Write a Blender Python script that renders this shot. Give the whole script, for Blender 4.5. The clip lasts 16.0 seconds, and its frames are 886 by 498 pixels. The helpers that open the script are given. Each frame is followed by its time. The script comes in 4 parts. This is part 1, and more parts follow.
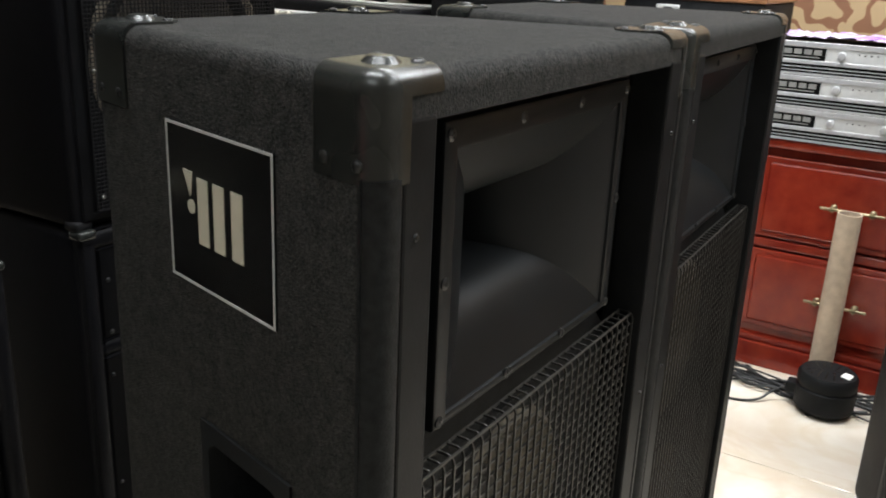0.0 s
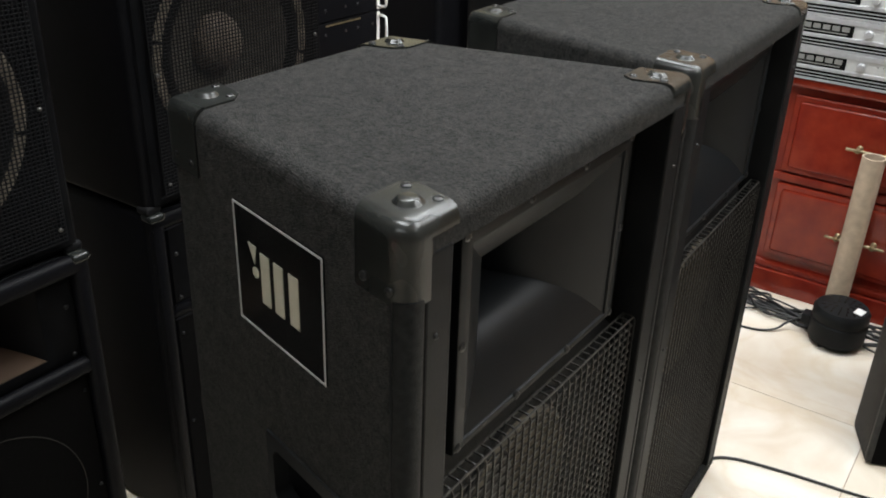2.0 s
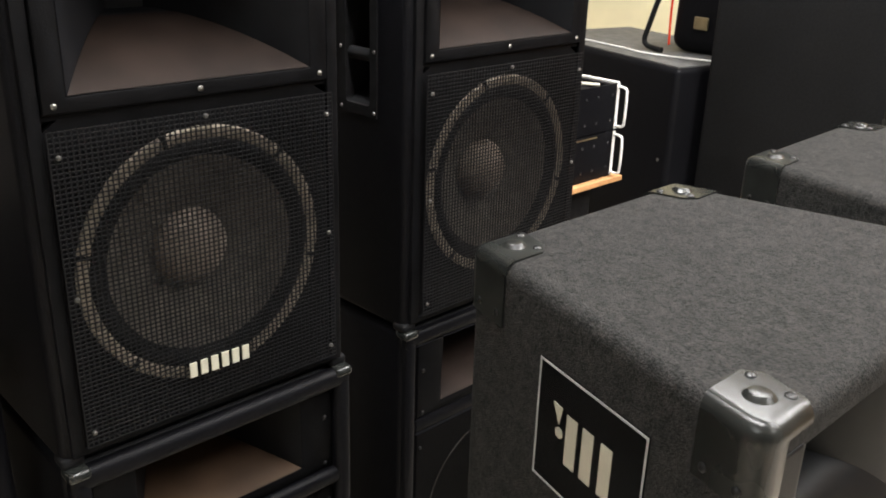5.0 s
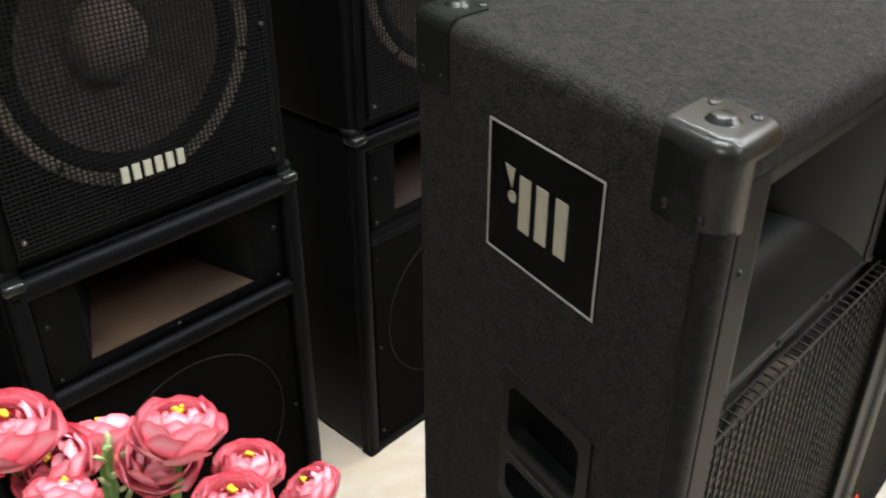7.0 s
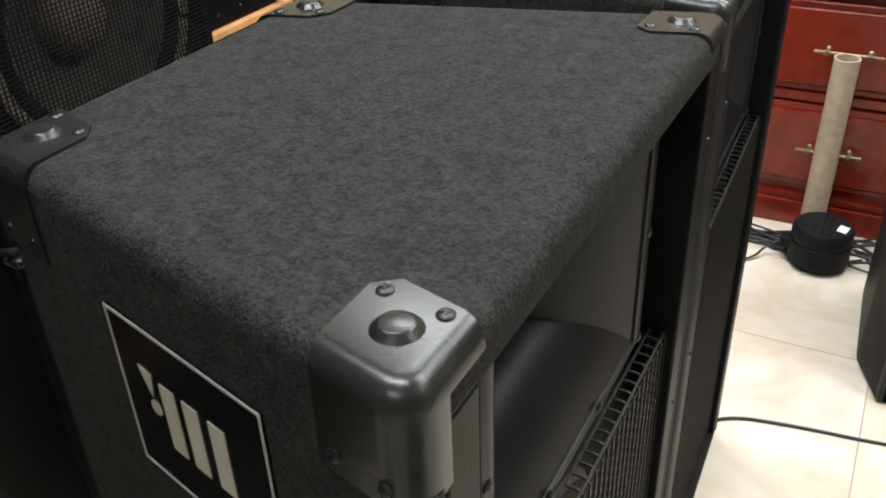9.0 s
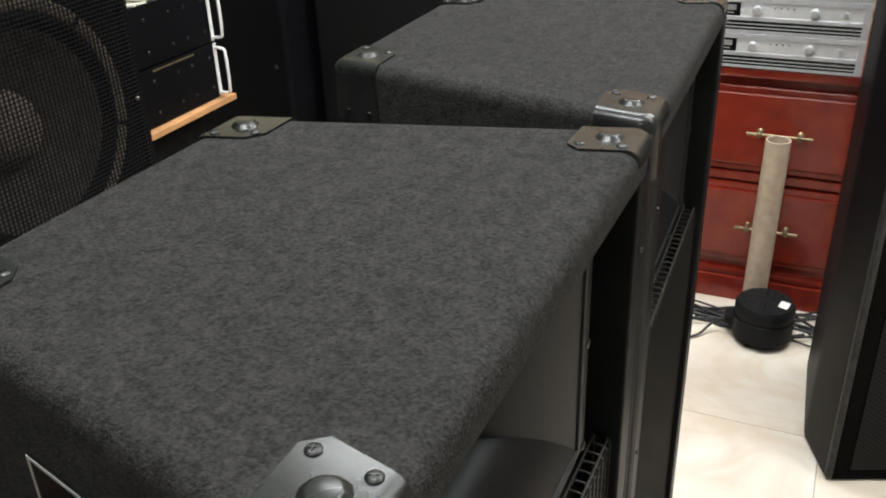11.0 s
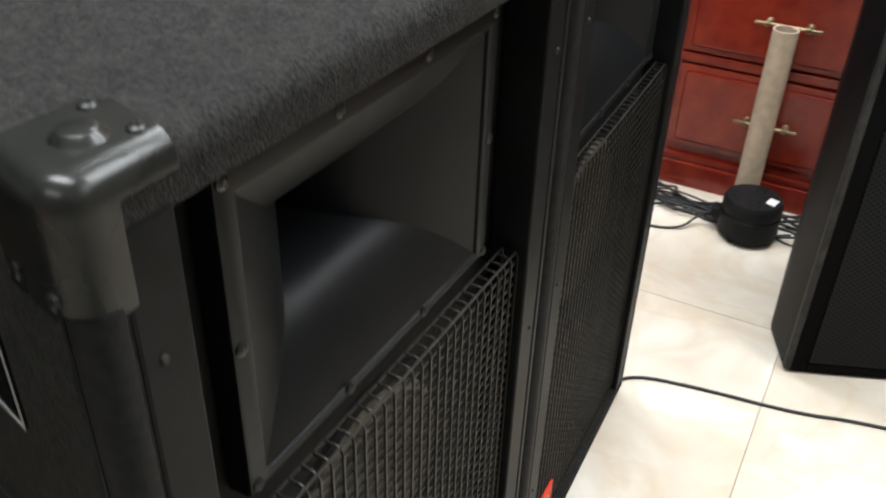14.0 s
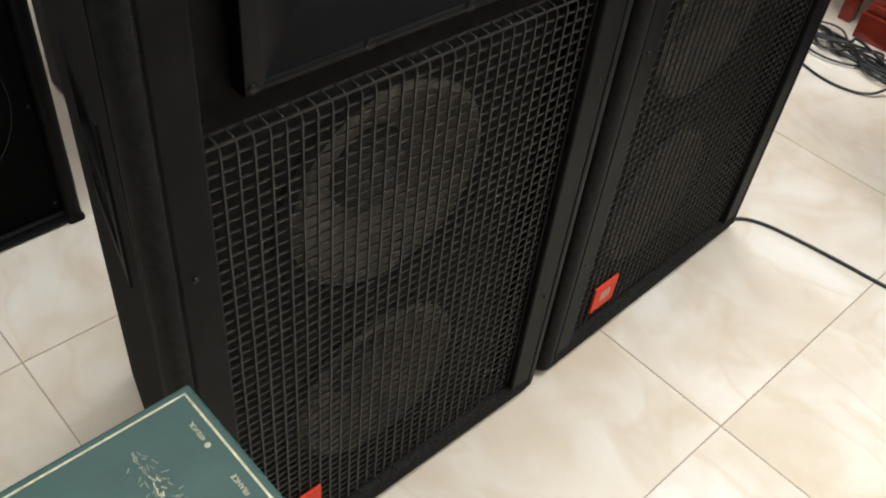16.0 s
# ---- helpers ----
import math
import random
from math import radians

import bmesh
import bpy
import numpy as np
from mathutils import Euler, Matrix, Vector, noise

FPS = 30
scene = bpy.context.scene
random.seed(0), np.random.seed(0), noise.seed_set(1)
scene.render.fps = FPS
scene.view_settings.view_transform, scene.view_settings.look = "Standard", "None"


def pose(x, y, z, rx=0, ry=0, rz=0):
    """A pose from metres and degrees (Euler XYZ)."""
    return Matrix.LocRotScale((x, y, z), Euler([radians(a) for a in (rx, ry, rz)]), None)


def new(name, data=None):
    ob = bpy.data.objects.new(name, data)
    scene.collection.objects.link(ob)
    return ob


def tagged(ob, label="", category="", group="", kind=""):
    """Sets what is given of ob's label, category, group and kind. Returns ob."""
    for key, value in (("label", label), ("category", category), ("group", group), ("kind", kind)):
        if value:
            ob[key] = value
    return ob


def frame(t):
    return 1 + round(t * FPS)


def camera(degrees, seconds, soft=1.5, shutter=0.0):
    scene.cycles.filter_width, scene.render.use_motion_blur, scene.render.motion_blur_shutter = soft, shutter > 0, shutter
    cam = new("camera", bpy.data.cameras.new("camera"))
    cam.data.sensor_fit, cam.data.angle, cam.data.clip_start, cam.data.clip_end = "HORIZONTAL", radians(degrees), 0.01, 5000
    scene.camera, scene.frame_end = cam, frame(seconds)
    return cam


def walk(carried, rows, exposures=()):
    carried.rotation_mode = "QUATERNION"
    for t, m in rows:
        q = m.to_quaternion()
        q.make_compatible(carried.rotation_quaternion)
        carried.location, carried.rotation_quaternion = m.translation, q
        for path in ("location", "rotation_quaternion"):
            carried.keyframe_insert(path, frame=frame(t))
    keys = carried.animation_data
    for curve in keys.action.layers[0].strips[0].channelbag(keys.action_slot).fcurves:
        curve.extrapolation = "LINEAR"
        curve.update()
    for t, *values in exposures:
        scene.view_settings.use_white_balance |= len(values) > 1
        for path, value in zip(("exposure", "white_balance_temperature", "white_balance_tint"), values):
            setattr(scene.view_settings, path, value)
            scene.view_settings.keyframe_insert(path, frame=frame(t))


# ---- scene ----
cam = camera(52.8, 16.0, soft=1.9, shutter=0.35)
METRES, EYE, TILT, LEAN, TURN = 1.41, 1.14, 0.0, 0.0, 31.3
ROWS = [
    (0.0, 0.0, 0.0, 0.0, 0.79, -18.21, -2.41),
    (0.5, 0.0246, -0.0289, 0.0686, 4.38, -21.59, -2.71),
    (1.0, 0.0315, -0.053, 0.1212, 5.23, -23.88, -2.7),
    (1.5, 0.0224, -0.0661, 0.1524, 4.47, -25.39, -2.22),
    (2.0, 0.0107, -0.0505, 0.1626, 3.59, -26.65, -1.79),
    (2.5, -0.011, -0.0395, 0.1834, 4.6, -26.36, -2.04),
    (3.0, -0.0461, -0.0471, 0.2003, 9.11, -23.97, -1.93),
    (3.5, -0.0756, -0.052, 0.2155, 13.35, -20.97, -1.73),
    (6.0, -0.0983, -0.0395, 0.1757, 15.82, -22.9, -1.03),
    (6.5, -0.0946, -0.0327, 0.1476, 14.29, -27.14, -0.82),
    (7.0, -0.0876, -0.0221, 0.1296, 11.82, -30.71, -0.0),
    (7.5, -0.0628, 0.0184, 0.1192, 6.43, -32.56, 0.73),
    (8.0, -0.0393, 0.0844, 0.1244, 0.15, -33.05, 1.25),
    (8.5, -0.0339, 0.1472, 0.1329, -2.71, -32.62, 1.84),
    (9.0, -0.0288, 0.1841, 0.1364, -4.05, -31.98, 1.91),
    (9.5, -0.0299, 0.1956, 0.1385, -4.72, -31.67, 1.8),
    (10.0, -0.0302, 0.1981, 0.1495, -5.33, -30.44, 1.69),
    (12.5, 0.0178, 0.1938, 0.1674, -12.56, -25.66, 2.2),
    (13.0, 0.023, 0.1933, 0.1518, -14.19, -27.4, 2.0),
    (13.5, 0.0196, 0.1849, 0.1199, -12.16, -30.51, 0.42),
    (14.0, 0.0679, 0.1588, 0.0839, -3.25, -33.19, -1.58),
    (14.5, 0.1605, 0.1289, 0.0656, 6.26, -36.39, -2.92),
    (15.0, 0.1957, 0.109, 0.0509, 10.67, -39.19, -4.01),
    (15.5, 0.193, 0.0943, 0.0355, 14.19, -42.01, -5.3),
    (16.0, 0.1958, 0.0928, 0.0311, 16.15, -44.53, -5.32),
]
walk(cam, [(t, pose(0, 0, EYE, TILT, LEAN, TURN) @ pose(METRES * x, METRES * y, METRES * z, 90 + pitch, roll, yaw)) for t, x, y, z, yaw, pitch, roll in ROWS],
     [(0.0, 0.5, 6500, 10), (1.5, 0.29, 6500, 10), (2.5, 0.22, 6600, 10), (3.5, 0.82, 6950, 13), (6.0, 0.98, 6650, 14), (6.5, 1.0, 6500, 11), (7.0, 0.52, 6600, 10), (7.5, 0.25, 6500, 10), (9.0, 0.33, 6600, 10),
      (13.0, 0.26, 6600, 10), (14.0, 0.3, 6450, 10), (14.5, 0.22, 6450, 10), (15.0, 0.26, 6500, 10), (16.0, -0.06, 6600, 10)])

# world and overhead lamps, assumed out of view
world = bpy.data.worlds.new("room_air")
world.use_nodes = True
world.node_tree.nodes["Background"].inputs[0].default_value = (0.9, 0.95, 1.0, 1)
world.node_tree.nodes["Background"].inputs[1].default_value = 0.05
scene.world = world
CEIL = 2.75
# the last two are added cool fill for side walls and horn floors
LAMPS = [(0.5, 1.5), (0.35, 2.5), (-0.95, 2.1), (-0.75, 0.55), (-0.35, -1.1), (1.6, 0.9)]
POWER = [28, 33, 31, 30, 10, 7]
TINT = [(0.885, 0.948, 1.0)] * 4 + [(0.78, 0.92, 1.0)] * 2
for (lx, ly), watts, tint in zip(LAMPS, POWER, TINT):
    ld = bpy.data.lights.new("assumed_ceiling_lamp", "AREA")
    ld.shape, ld.size, ld.size_y, ld.energy, ld.color = "RECTANGLE", 1.15, 0.28, watts, tint
    new("assumed_ceiling_lamp", ld).matrix_world = pose(lx, ly, CEIL - 0.06)


# ---- materials ----
def mat(name, col, rough=0.5, metal=0.0, var=0.15, scale=30.0, bump=0.0, bscale=200.0, col2=None, detail=6.0, rvar=0.1, spec=0.5, coarse=4.0, seed_by_object=False):
    m = bpy.data.materials.new(name)
    m.use_nodes = True
    nt = m.node_tree
    b = nt.nodes["Principled BSDF"]
    tc = nt.nodes.new("ShaderNodeTexCoord")
    vec = tc.outputs["Object"]
    if seed_by_object:
        oi = nt.nodes.new("ShaderNodeObjectInfo")
        mul = nt.nodes.new("ShaderNodeVectorMath"); mul.operation = "SCALE"
        comb = nt.nodes.new("ShaderNodeCombineXYZ")
        nt.links.new(oi.outputs["Random"], comb.inputs[0]); nt.links.new(oi.outputs["Random"], comb.inputs[1])
        nt.links.new(comb.outputs[0], mul.inputs[0]); mul.inputs["Scale"].default_value = 37.0
        add = nt.nodes.new("ShaderNodeVectorMath"); add.operation = "ADD"
        nt.links.new(vec, add.inputs[0]); nt.links.new(mul.outputs[0], add.inputs[1])
        vec = add.outputs[0]

    def noisy(s, d=detail):
        n = nt.nodes.new("ShaderNodeTexNoise")
        n.inputs["Scale"].default_value, n.inputs["Detail"].default_value = s, d
        nt.links.new(vec, n.inputs["Vector"])
        return n
    fine, big = noisy(scale), noisy(coarse, 3.0)
    mixf = nt.nodes.new("ShaderNodeMix"); mixf.data_type = "FLOAT"
    mixf.inputs[0].default_value = 0.35
    nt.links.new(fine.outputs["Fac"], mixf.inputs[2]); nt.links.new(big.outputs["Fac"], mixf.inputs[3])
    ramp = nt.nodes.new("ShaderNodeValToRGB")
    c2 = col2 or tuple(min(1, c * (1 + 2 * var)) for c in col)
    c1 = col if col2 else tuple(c * (1 - var) for c in col)
    ramp.color_ramp.elements[0].position, ramp.color_ramp.elements[1].position = 0.36, 0.64
    ramp.color_ramp.elements[0].color, ramp.color_ramp.elements[1].color = (*c1, 1), (*c2, 1)
    nt.links.new(mixf.outputs[0], ramp.inputs[0])
    nt.links.new(ramp.outputs[0], b.inputs["Base Color"])
    mr = nt.nodes.new("ShaderNodeMapRange")
    mr.inputs[3].default_value, mr.inputs[4].default_value = max(0.02, rough - rvar), min(1, rough + rvar)
    nt.links.new(big.outputs["Fac"], mr.inputs[0]); nt.links.new(mr.outputs[0], b.inputs["Roughness"])
    b.inputs["Metallic"].default_value = metal
    b.inputs["Specular IOR Level"].default_value = spec
    if bump:
        bn = nt.nodes.new("ShaderNodeBump")
        bn.inputs["Strength"].default_value, bn.inputs["Distance"].default_value = bump, 0.002
        nt.links.new(noisy(bscale, 3.0).outputs["Fac"], bn.inputs["Height"])
        nt.links.new(bn.outputs[0], b.inputs["Normal"])
    return m


def nodes_of(m):
    return m.node_tree, m.node_tree.nodes["Principled BSDF"]


CARPET = mat("grey_carpet", (0.0108, 0.0109, 0.0108), 0.95, 0, scale=300, bump=1.0, bscale=480, col2=(0.0352, 0.0338, 0.0316), spec=0.08, coarse=70)
BLACK = mat("black_paint", (0.0066, 0.0066, 0.007), 0.6, 0, 0.3, 60, bump=0.15, bscale=500, spec=0.1)
SATIN = mat("black_satin_plastic", (0.008, 0.0083, 0.0088), 0.55, 0, 0.2, 20, bump=0.12, bscale=500, spec=0.14)
HORN = mat("horn_plastic", (0.0062, 0.0069, 0.0076), 0.38, 0, 0.12, 14, bump=0.04, bscale=600, spec=0.13, rvar=0.05)
# two brown tones that carry the light on the stage horn floors
FAINTLIT = mat("faint_lit_floor", (0.012, 0.008, 0.0064), 0.6, 0, 0.4, 9, bump=0.05, bscale=500, spec=0.12)
BRIGHTLIT = mat("bright_lit_floor", (0.04, 0.0235, 0.014), 0.6, 0, 0.25, 9, bump=0.05, bscale=500, spec=0.2)
STEEL = mat("dark_steel", (0.0112, 0.012, 0.011), 0.27, 0.0, 0.25, 25, bump=0.05, bscale=300, spec=0.33, rvar=0.07)
TRIM = mat("front_edge_trim", (0.0078, 0.0081, 0.0085), 0.42, 0.0, 0.2, 25, bump=0.08, bscale=350, spec=0.06)
EDGE = mat("rounded_edge_trim", (0.0105, 0.0109, 0.0113), 0.5, 0.0, 0.3, 120, bump=0.25, bscale=420, spec=0.08)
HORNGREY = mat("grey_horn_plastic", (0.0065, 0.0067, 0.0076), 0.45, 0, 0.2, 12, bump=0.05, bscale=500, spec=0.09)
SCREW = mat("zinc_screw", (0.2, 0.195, 0.18), 0.4, 1.0, 0.2, 80)
BSCREW = mat("black_screw", (0.03, 0.03, 0.03), 0.35, 0.8, 0.2, 80)
WIRE = mat("grille_wire", (0.026, 0.0245, 0.022), 0.45, 0.2, 0.2, 50, spec=0.3)
DWIRE = mat("dark_wire", (0.006, 0.006, 0.0065), 0.5, 0.1, 0.2, 50, spec=0.2)
CONE = mat("paper_cone", (0.07, 0.061, 0.05), 0.85, 0, 0.25, 60, bump=0.3, bscale=300, coarse=14)
PALECONE = mat("dusty_cone", (0.064, 0.056, 0.042), 0.9, 0, 0.25, 60, bump=0.3, bscale=300, coarse=14)
CAPDARK = mat("dark_dust_cap", (0.02, 0.018, 0.015), 0.7, 0, 0.2, 40, bump=0.2)
CAP = mat("dust_cap", (0.185, 0.15, 0.12), 0.7, 0, 0.2, 40, bump=0.2)
GASKET = mat("gasket", (0.2, 0.17, 0.13), 0.85, 0, 0.3, 90, bump=0.3)
VINYL = mat("black_vinyl", (0.0032, 0.0032, 0.004), 0.48, 0, 0.25, 150, bump=0.35, bscale=380, spec=0.09)
STAGE = mat("stage_black_plastic", (0.0036, 0.0036, 0.004), 0.5, 0, 0.25, 30, bump=0.2, bscale=400, spec=0.06)
DULLVINYL = mat("worn_vinyl", (0.0056, 0.0056, 0.0058), 0.7, 0, 0.3, 150, bump=0.5, bscale=380, spec=0.1)
BADGE = mat("badge_black", (0.006, 0.006, 0.006), 0.22, 0, 0.3, 8, rvar=0.06)
CREAM = mat("cream_print", (0.42, 0.4, 0.32), 0.5, 0, 0.06, 30)
WHITE = mat("white_print", (0.4, 0.4, 0.39), 0.45, 0, 0.05, 30)
RED = mat("red_badge", (0.72, 0.055, 0.022), 0.6, 0, 0.06, 20, spec=0.2)
WOODRED = mat("red_lacquer_wood", (0.165, 0.0125, 0.0065), 0.22, 0, scale=22, col2=(0.245, 0.027, 0.012), coarse=6, bump=0.05, bscale=60)
BRASS = mat("dull_brass", (0.3, 0.24, 0.14), 0.45, 0.9, 0.15, 40)
CARD = mat("cardboard_tube", (0.44, 0.345, 0.25), 0.6, 0, 0.1, 40, bump=0.15, bscale=120)
ALU = mat("silver_panel", (0.52, 0.52, 0.53), 0.35, 0.5, 0.06, 60)
RINGGREY = mat("grey_ring", (0.18, 0.176, 0.166), 0.5, 0.0, 0.1, 40)
PANEL = mat("pale_panel", (0.52, 0.52, 0.51), 0.4, 0.2, 0.06, 40)
RUBBER = mat("cable_rubber", (0.012, 0.012, 0.012), 0.5, 0, 0.3, 30)
PINE = mat("pine_board", (0.46, 0.235, 0.1), 0.5, 0, 0.15, 18, bump=0.1)
WALLCREAM = mat("cream_wall_paint", (0.84, 0.75, 0.48), 0.7, 0, 0.05, 5, bump=0.08, bscale=150)
DIM = mat("taupe_wall_paint", (0.22, 0.2, 0.18), 0.7, 0, 0.1, 5, bump=0.08, bscale=150)
PAINT = mat("white_paint", (0.72, 0.71, 0.68), 0.8, 0, 0.04, 5, bump=0.08, bscale=150)
GREEN = mat("green_card", (0.02, 0.05, 0.042), 0.45, 0, 0.08, 25, bump=0.1, bscale=300, spec=0.25)
GOLD = mat("gold_foil", (0.2, 0.2, 0.12), 0.4, 0.3, scale=260, col2=(0.42, 0.4, 0.26), coarse=90)
FADED = mat("faded_foil", (0.05, 0.075, 0.06), 0.45, 0.1, scale=300, col2=(0.15, 0.16, 0.11), coarse=120)
LEAF = mat("leaf_green", (0.13, 0.3, 0.07), 0.5, 0, 0.25, 40)
STEMB = mat("pale_bud", (0.34, 0.42, 0.2), 0.6, 0, 0.2, 60)
PETAL = mat("pink_petal", (0.85, 0.13, 0.2), 0.6, 0, scale=30, col2=(0.95, 0.5, 0.58), coarse=45, seed_by_object=True)
nt, b = nodes_of(PETAL)
uvn = nt.nodes.new("ShaderNodeUVMap"); uvn.uv_map = "along"
sp_uv = nt.nodes.new("ShaderNodeSeparateXYZ")
nt.links.new(uvn.outputs[0], sp_uv.inputs[0])
tone = nt.nodes.new("ShaderNodeValToRGB")
tone.color_ramp.elements[0].color, tone.color_ramp.elements[1].color = (0.8, 0.13, 0.17, 1), (0.86, 0.1, 0.14, 1)
tone.color_ramp.elements.new(0.55).color = (0.88, 0.24, 0.31, 1)
tone.color_ramp.elements.new(0.8).color = (0.95, 0.52, 0.6, 1)
tone.color_ramp.elements.new(0.93).color = (0.9, 0.22, 0.29, 1)
nt.links.new(sp_uv.outputs[1], tone.inputs[0])
mixp = nt.nodes.new("ShaderNodeMix"); mixp.data_type = "RGBA"; mixp.inputs[0].default_value = 0.78
nt.links.new([n for n in nt.nodes if n.type == "VALTORGB" and n != tone][0].outputs[0], mixp.inputs[6])
nt.links.new(tone.outputs[0], mixp.inputs[7]); nt.links.new(mixp.outputs[2], b.inputs["Base Color"])
YELLOW = mat("yellow_stamen", (0.85, 0.6, 0.03), 0.6, 0, 0.15, 120)
CERAMIC = mat("white_ceramic", (0.75, 0.75, 0.72), 0.2, 0, 0.04, 10)
FOAM = mat("black_grille_cloth", (0.0036, 0.0034, 0.0034), 0.9, 0, 0.3, 300, bump=0.8, bscale=500, spec=0.04)
FAINT = mat("faint_ring", (0.024, 0.021, 0.017), 0.8, 0, 0.5, 200)
WORN = mat("worn_edge", (0.018, 0.0178, 0.0175), 0.5, 0, 0.5, 40, bump=0.2, bscale=300, spec=0.2)
GROUT = mat("grout", (0.38, 0.29, 0.21), 0.8, 0, 0.15, 60)
PURPLE = mat("printed_film", (0.7, 0.66, 0.75), 0.25, 0, scale=22, col2=(0.25, 0.12, 0.4), coarse=30)
GLOW = bpy.data.materials.new("lamp_diffuser")
GLOW.use_nodes = True
GLOW.node_tree.nodes["Principled BSDF"].inputs["Emission Color"].default_value = (1, 0.95, 0.87, 1)
GLOW.node_tree.nodes["Principled BSDF"].inputs["Emission Strength"].default_value = 6

# marble-look porcelain
TILE = mat("cream_marble_tile", (0.7, 0.605, 0.485), 0.13, 0, scale=5, col2=(0.85, 0.805, 0.722), coarse=2.2, rvar=0.04, seed_by_object=True, detail=8)
nt, b = nodes_of(TILE)
for n in nt.nodes:
    if n.type == "TEX_NOISE":
        n.inputs["Distortion"].default_value = 1.2

ramp = [n for n in nt.nodes if n.type == "VALTORGB"][0]
seed = [n for n in nt.nodes if n.type == "VECT_MATH" and n.operation == "ADD"][0]
mp = nt.nodes.new("ShaderNodeMapping")
mp.inputs["Rotation"].default_value, mp.inputs["Scale"].default_value = (0, 0, 0.7), (1.0, 1.7, 1.0)
nt.links.new(seed.outputs[0], mp.inputs["Vector"])
vein = nt.nodes.new("ShaderNodeTexNoise")
vein.inputs["Scale"].default_value, vein.inputs["Detail"].default_value, vein.inputs["Distortion"].default_value = 1.9, 6, 0.9
nt.links.new(mp.outputs[0], vein.inputs["Vector"])
ridge = nt.nodes.new("ShaderNodeValToRGB")
ridge.color_ramp.elements[0].position, ridge.color_ramp.elements[1].position = 0.40, 0.62
ridge.color_ramp.elements[0].color, ridge.color_ramp.elements[1].color = (0, 0, 0, 1), (0.32, 0.32, 0.32, 1)
for at, v in ((0.46, 0.08), (0.5, 0.4), (0.53, 0.14)):
    e = ridge.color_ramp.elements.new(at)
    e.color = (v, v, v, 1)
nt.links.new(vein.outputs["Fac"], ridge.inputs[0])
tan = nt.nodes.new("ShaderNodeMix"); tan.data_type = "RGBA"
tan.inputs[7].default_value = (0.66, 0.53, 0.36, 1)
nt.links.new(ridge.outputs[0], tan.inputs[0]); nt.links.new(ramp.outputs[0], tan.inputs[6])
nt.links.new(tan.outputs[2], b.inputs["Base Color"])

# perforated grille sheet: rows of small holes
PERF = mat("perforated_sheet", (0.009, 0.009, 0.009), 0.6, 0, 0.2, 80, spec=0.1)
nt, b = nodes_of(PERF)
tc = nt.nodes.new("ShaderNodeTexCoord")
sep = nt.nodes.new("ShaderNodeSeparateXYZ")
nt.links.new(tc.outputs["Object"], sep.inputs[0])
waves = []
for axis in (0, 2):
    k = nt.nodes.new("ShaderNodeMath"); k.operation = "MULTIPLY"; k.inputs[1].default_value = 2 * math.pi / (0.0145 if axis == 0 else 0.0115)
    w = nt.nodes.new("ShaderNodeMath"); w.operation = "SINE"
    nt.links.new(sep.outputs[axis], k.inputs[0]); nt.links.new(k.outputs[0], w.inputs[0])
    waves.append(w)
pr = nt.nodes.new("ShaderNodeMath"); pr.operation = "MULTIPLY"
nt.links.new(waves[0].outputs[0], pr.inputs[0]); nt.links.new(waves[1].outputs[0], pr.inputs[1])
rp = nt.nodes.new("ShaderNodeValToRGB")
rp.color_ramp.elements[0].position, rp.color_ramp.elements[1].position = 0.08, 0.35
rp.color_ramp.elements[0].color, rp.color_ramp.elements[1].color = (0.0115, 0.0115, 0.012, 1), (0.0018, 0.0018, 0.0018, 1)
nt.links.new(pr.outputs[0], rp.inputs[0]); nt.links.new(rp.outputs[0], b.inputs["Base Color"])

# damask wallpaper: warped rings and scrolls on cream
PAPER = mat("damask_wallpaper", (0.74, 0.55, 0.27), 0.6, 0, 0.08, 60)
nt, b = nodes_of(PAPER)
tc = nt.nodes.new("ShaderNodeTexCoord")
vor = nt.nodes.new("ShaderNodeTexVoronoi"); vor.inputs["Scale"].default_value = 6.5
noi = nt.nodes.new("ShaderNodeTexNoise"); noi.inputs["Scale"].default_value = 9; noi.inputs["Detail"].default_value = 1
mixv = nt.nodes.new("ShaderNodeMix"); mixv.data_type = "VECTOR"; mixv.inputs[0].default_value = 0.13
nt.links.new(tc.outputs["Object"], noi.inputs["Vector"]); nt.links.new(tc.outputs["Object"], mixv.inputs[4])
nt.links.new(noi.outputs["Color"], mixv.inputs[5]); nt.links.new(mixv.outputs[1], vor.inputs["Vector"])
sn = nt.nodes.new("ShaderNodeMath"); sn.operation = "MULTIPLY"; sn.inputs[1].default_value = 22
s2n = nt.nodes.new("ShaderNodeMath"); s2n.operation = "SINE"
rp = nt.nodes.new("ShaderNodeValToRGB")
rp.color_ramp.elements[0].position, rp.color_ramp.elements[1].position = 0.5, 0.62
rp.color_ramp.elements[0].color, rp.color_ramp.elements[1].color = (0.34, 0.235, 0.125, 1), (0.17, 0.075, 0.035, 1)
nt.links.new(vor.outputs["Distance"], sn.inputs[0]); nt.links.new(sn.outputs[0], s2n.inputs[0])
nt.links.new(s2n.outputs[0], rp.inputs[0]); nt.links.new(rp.outputs[0], b.inputs["Base Color"])


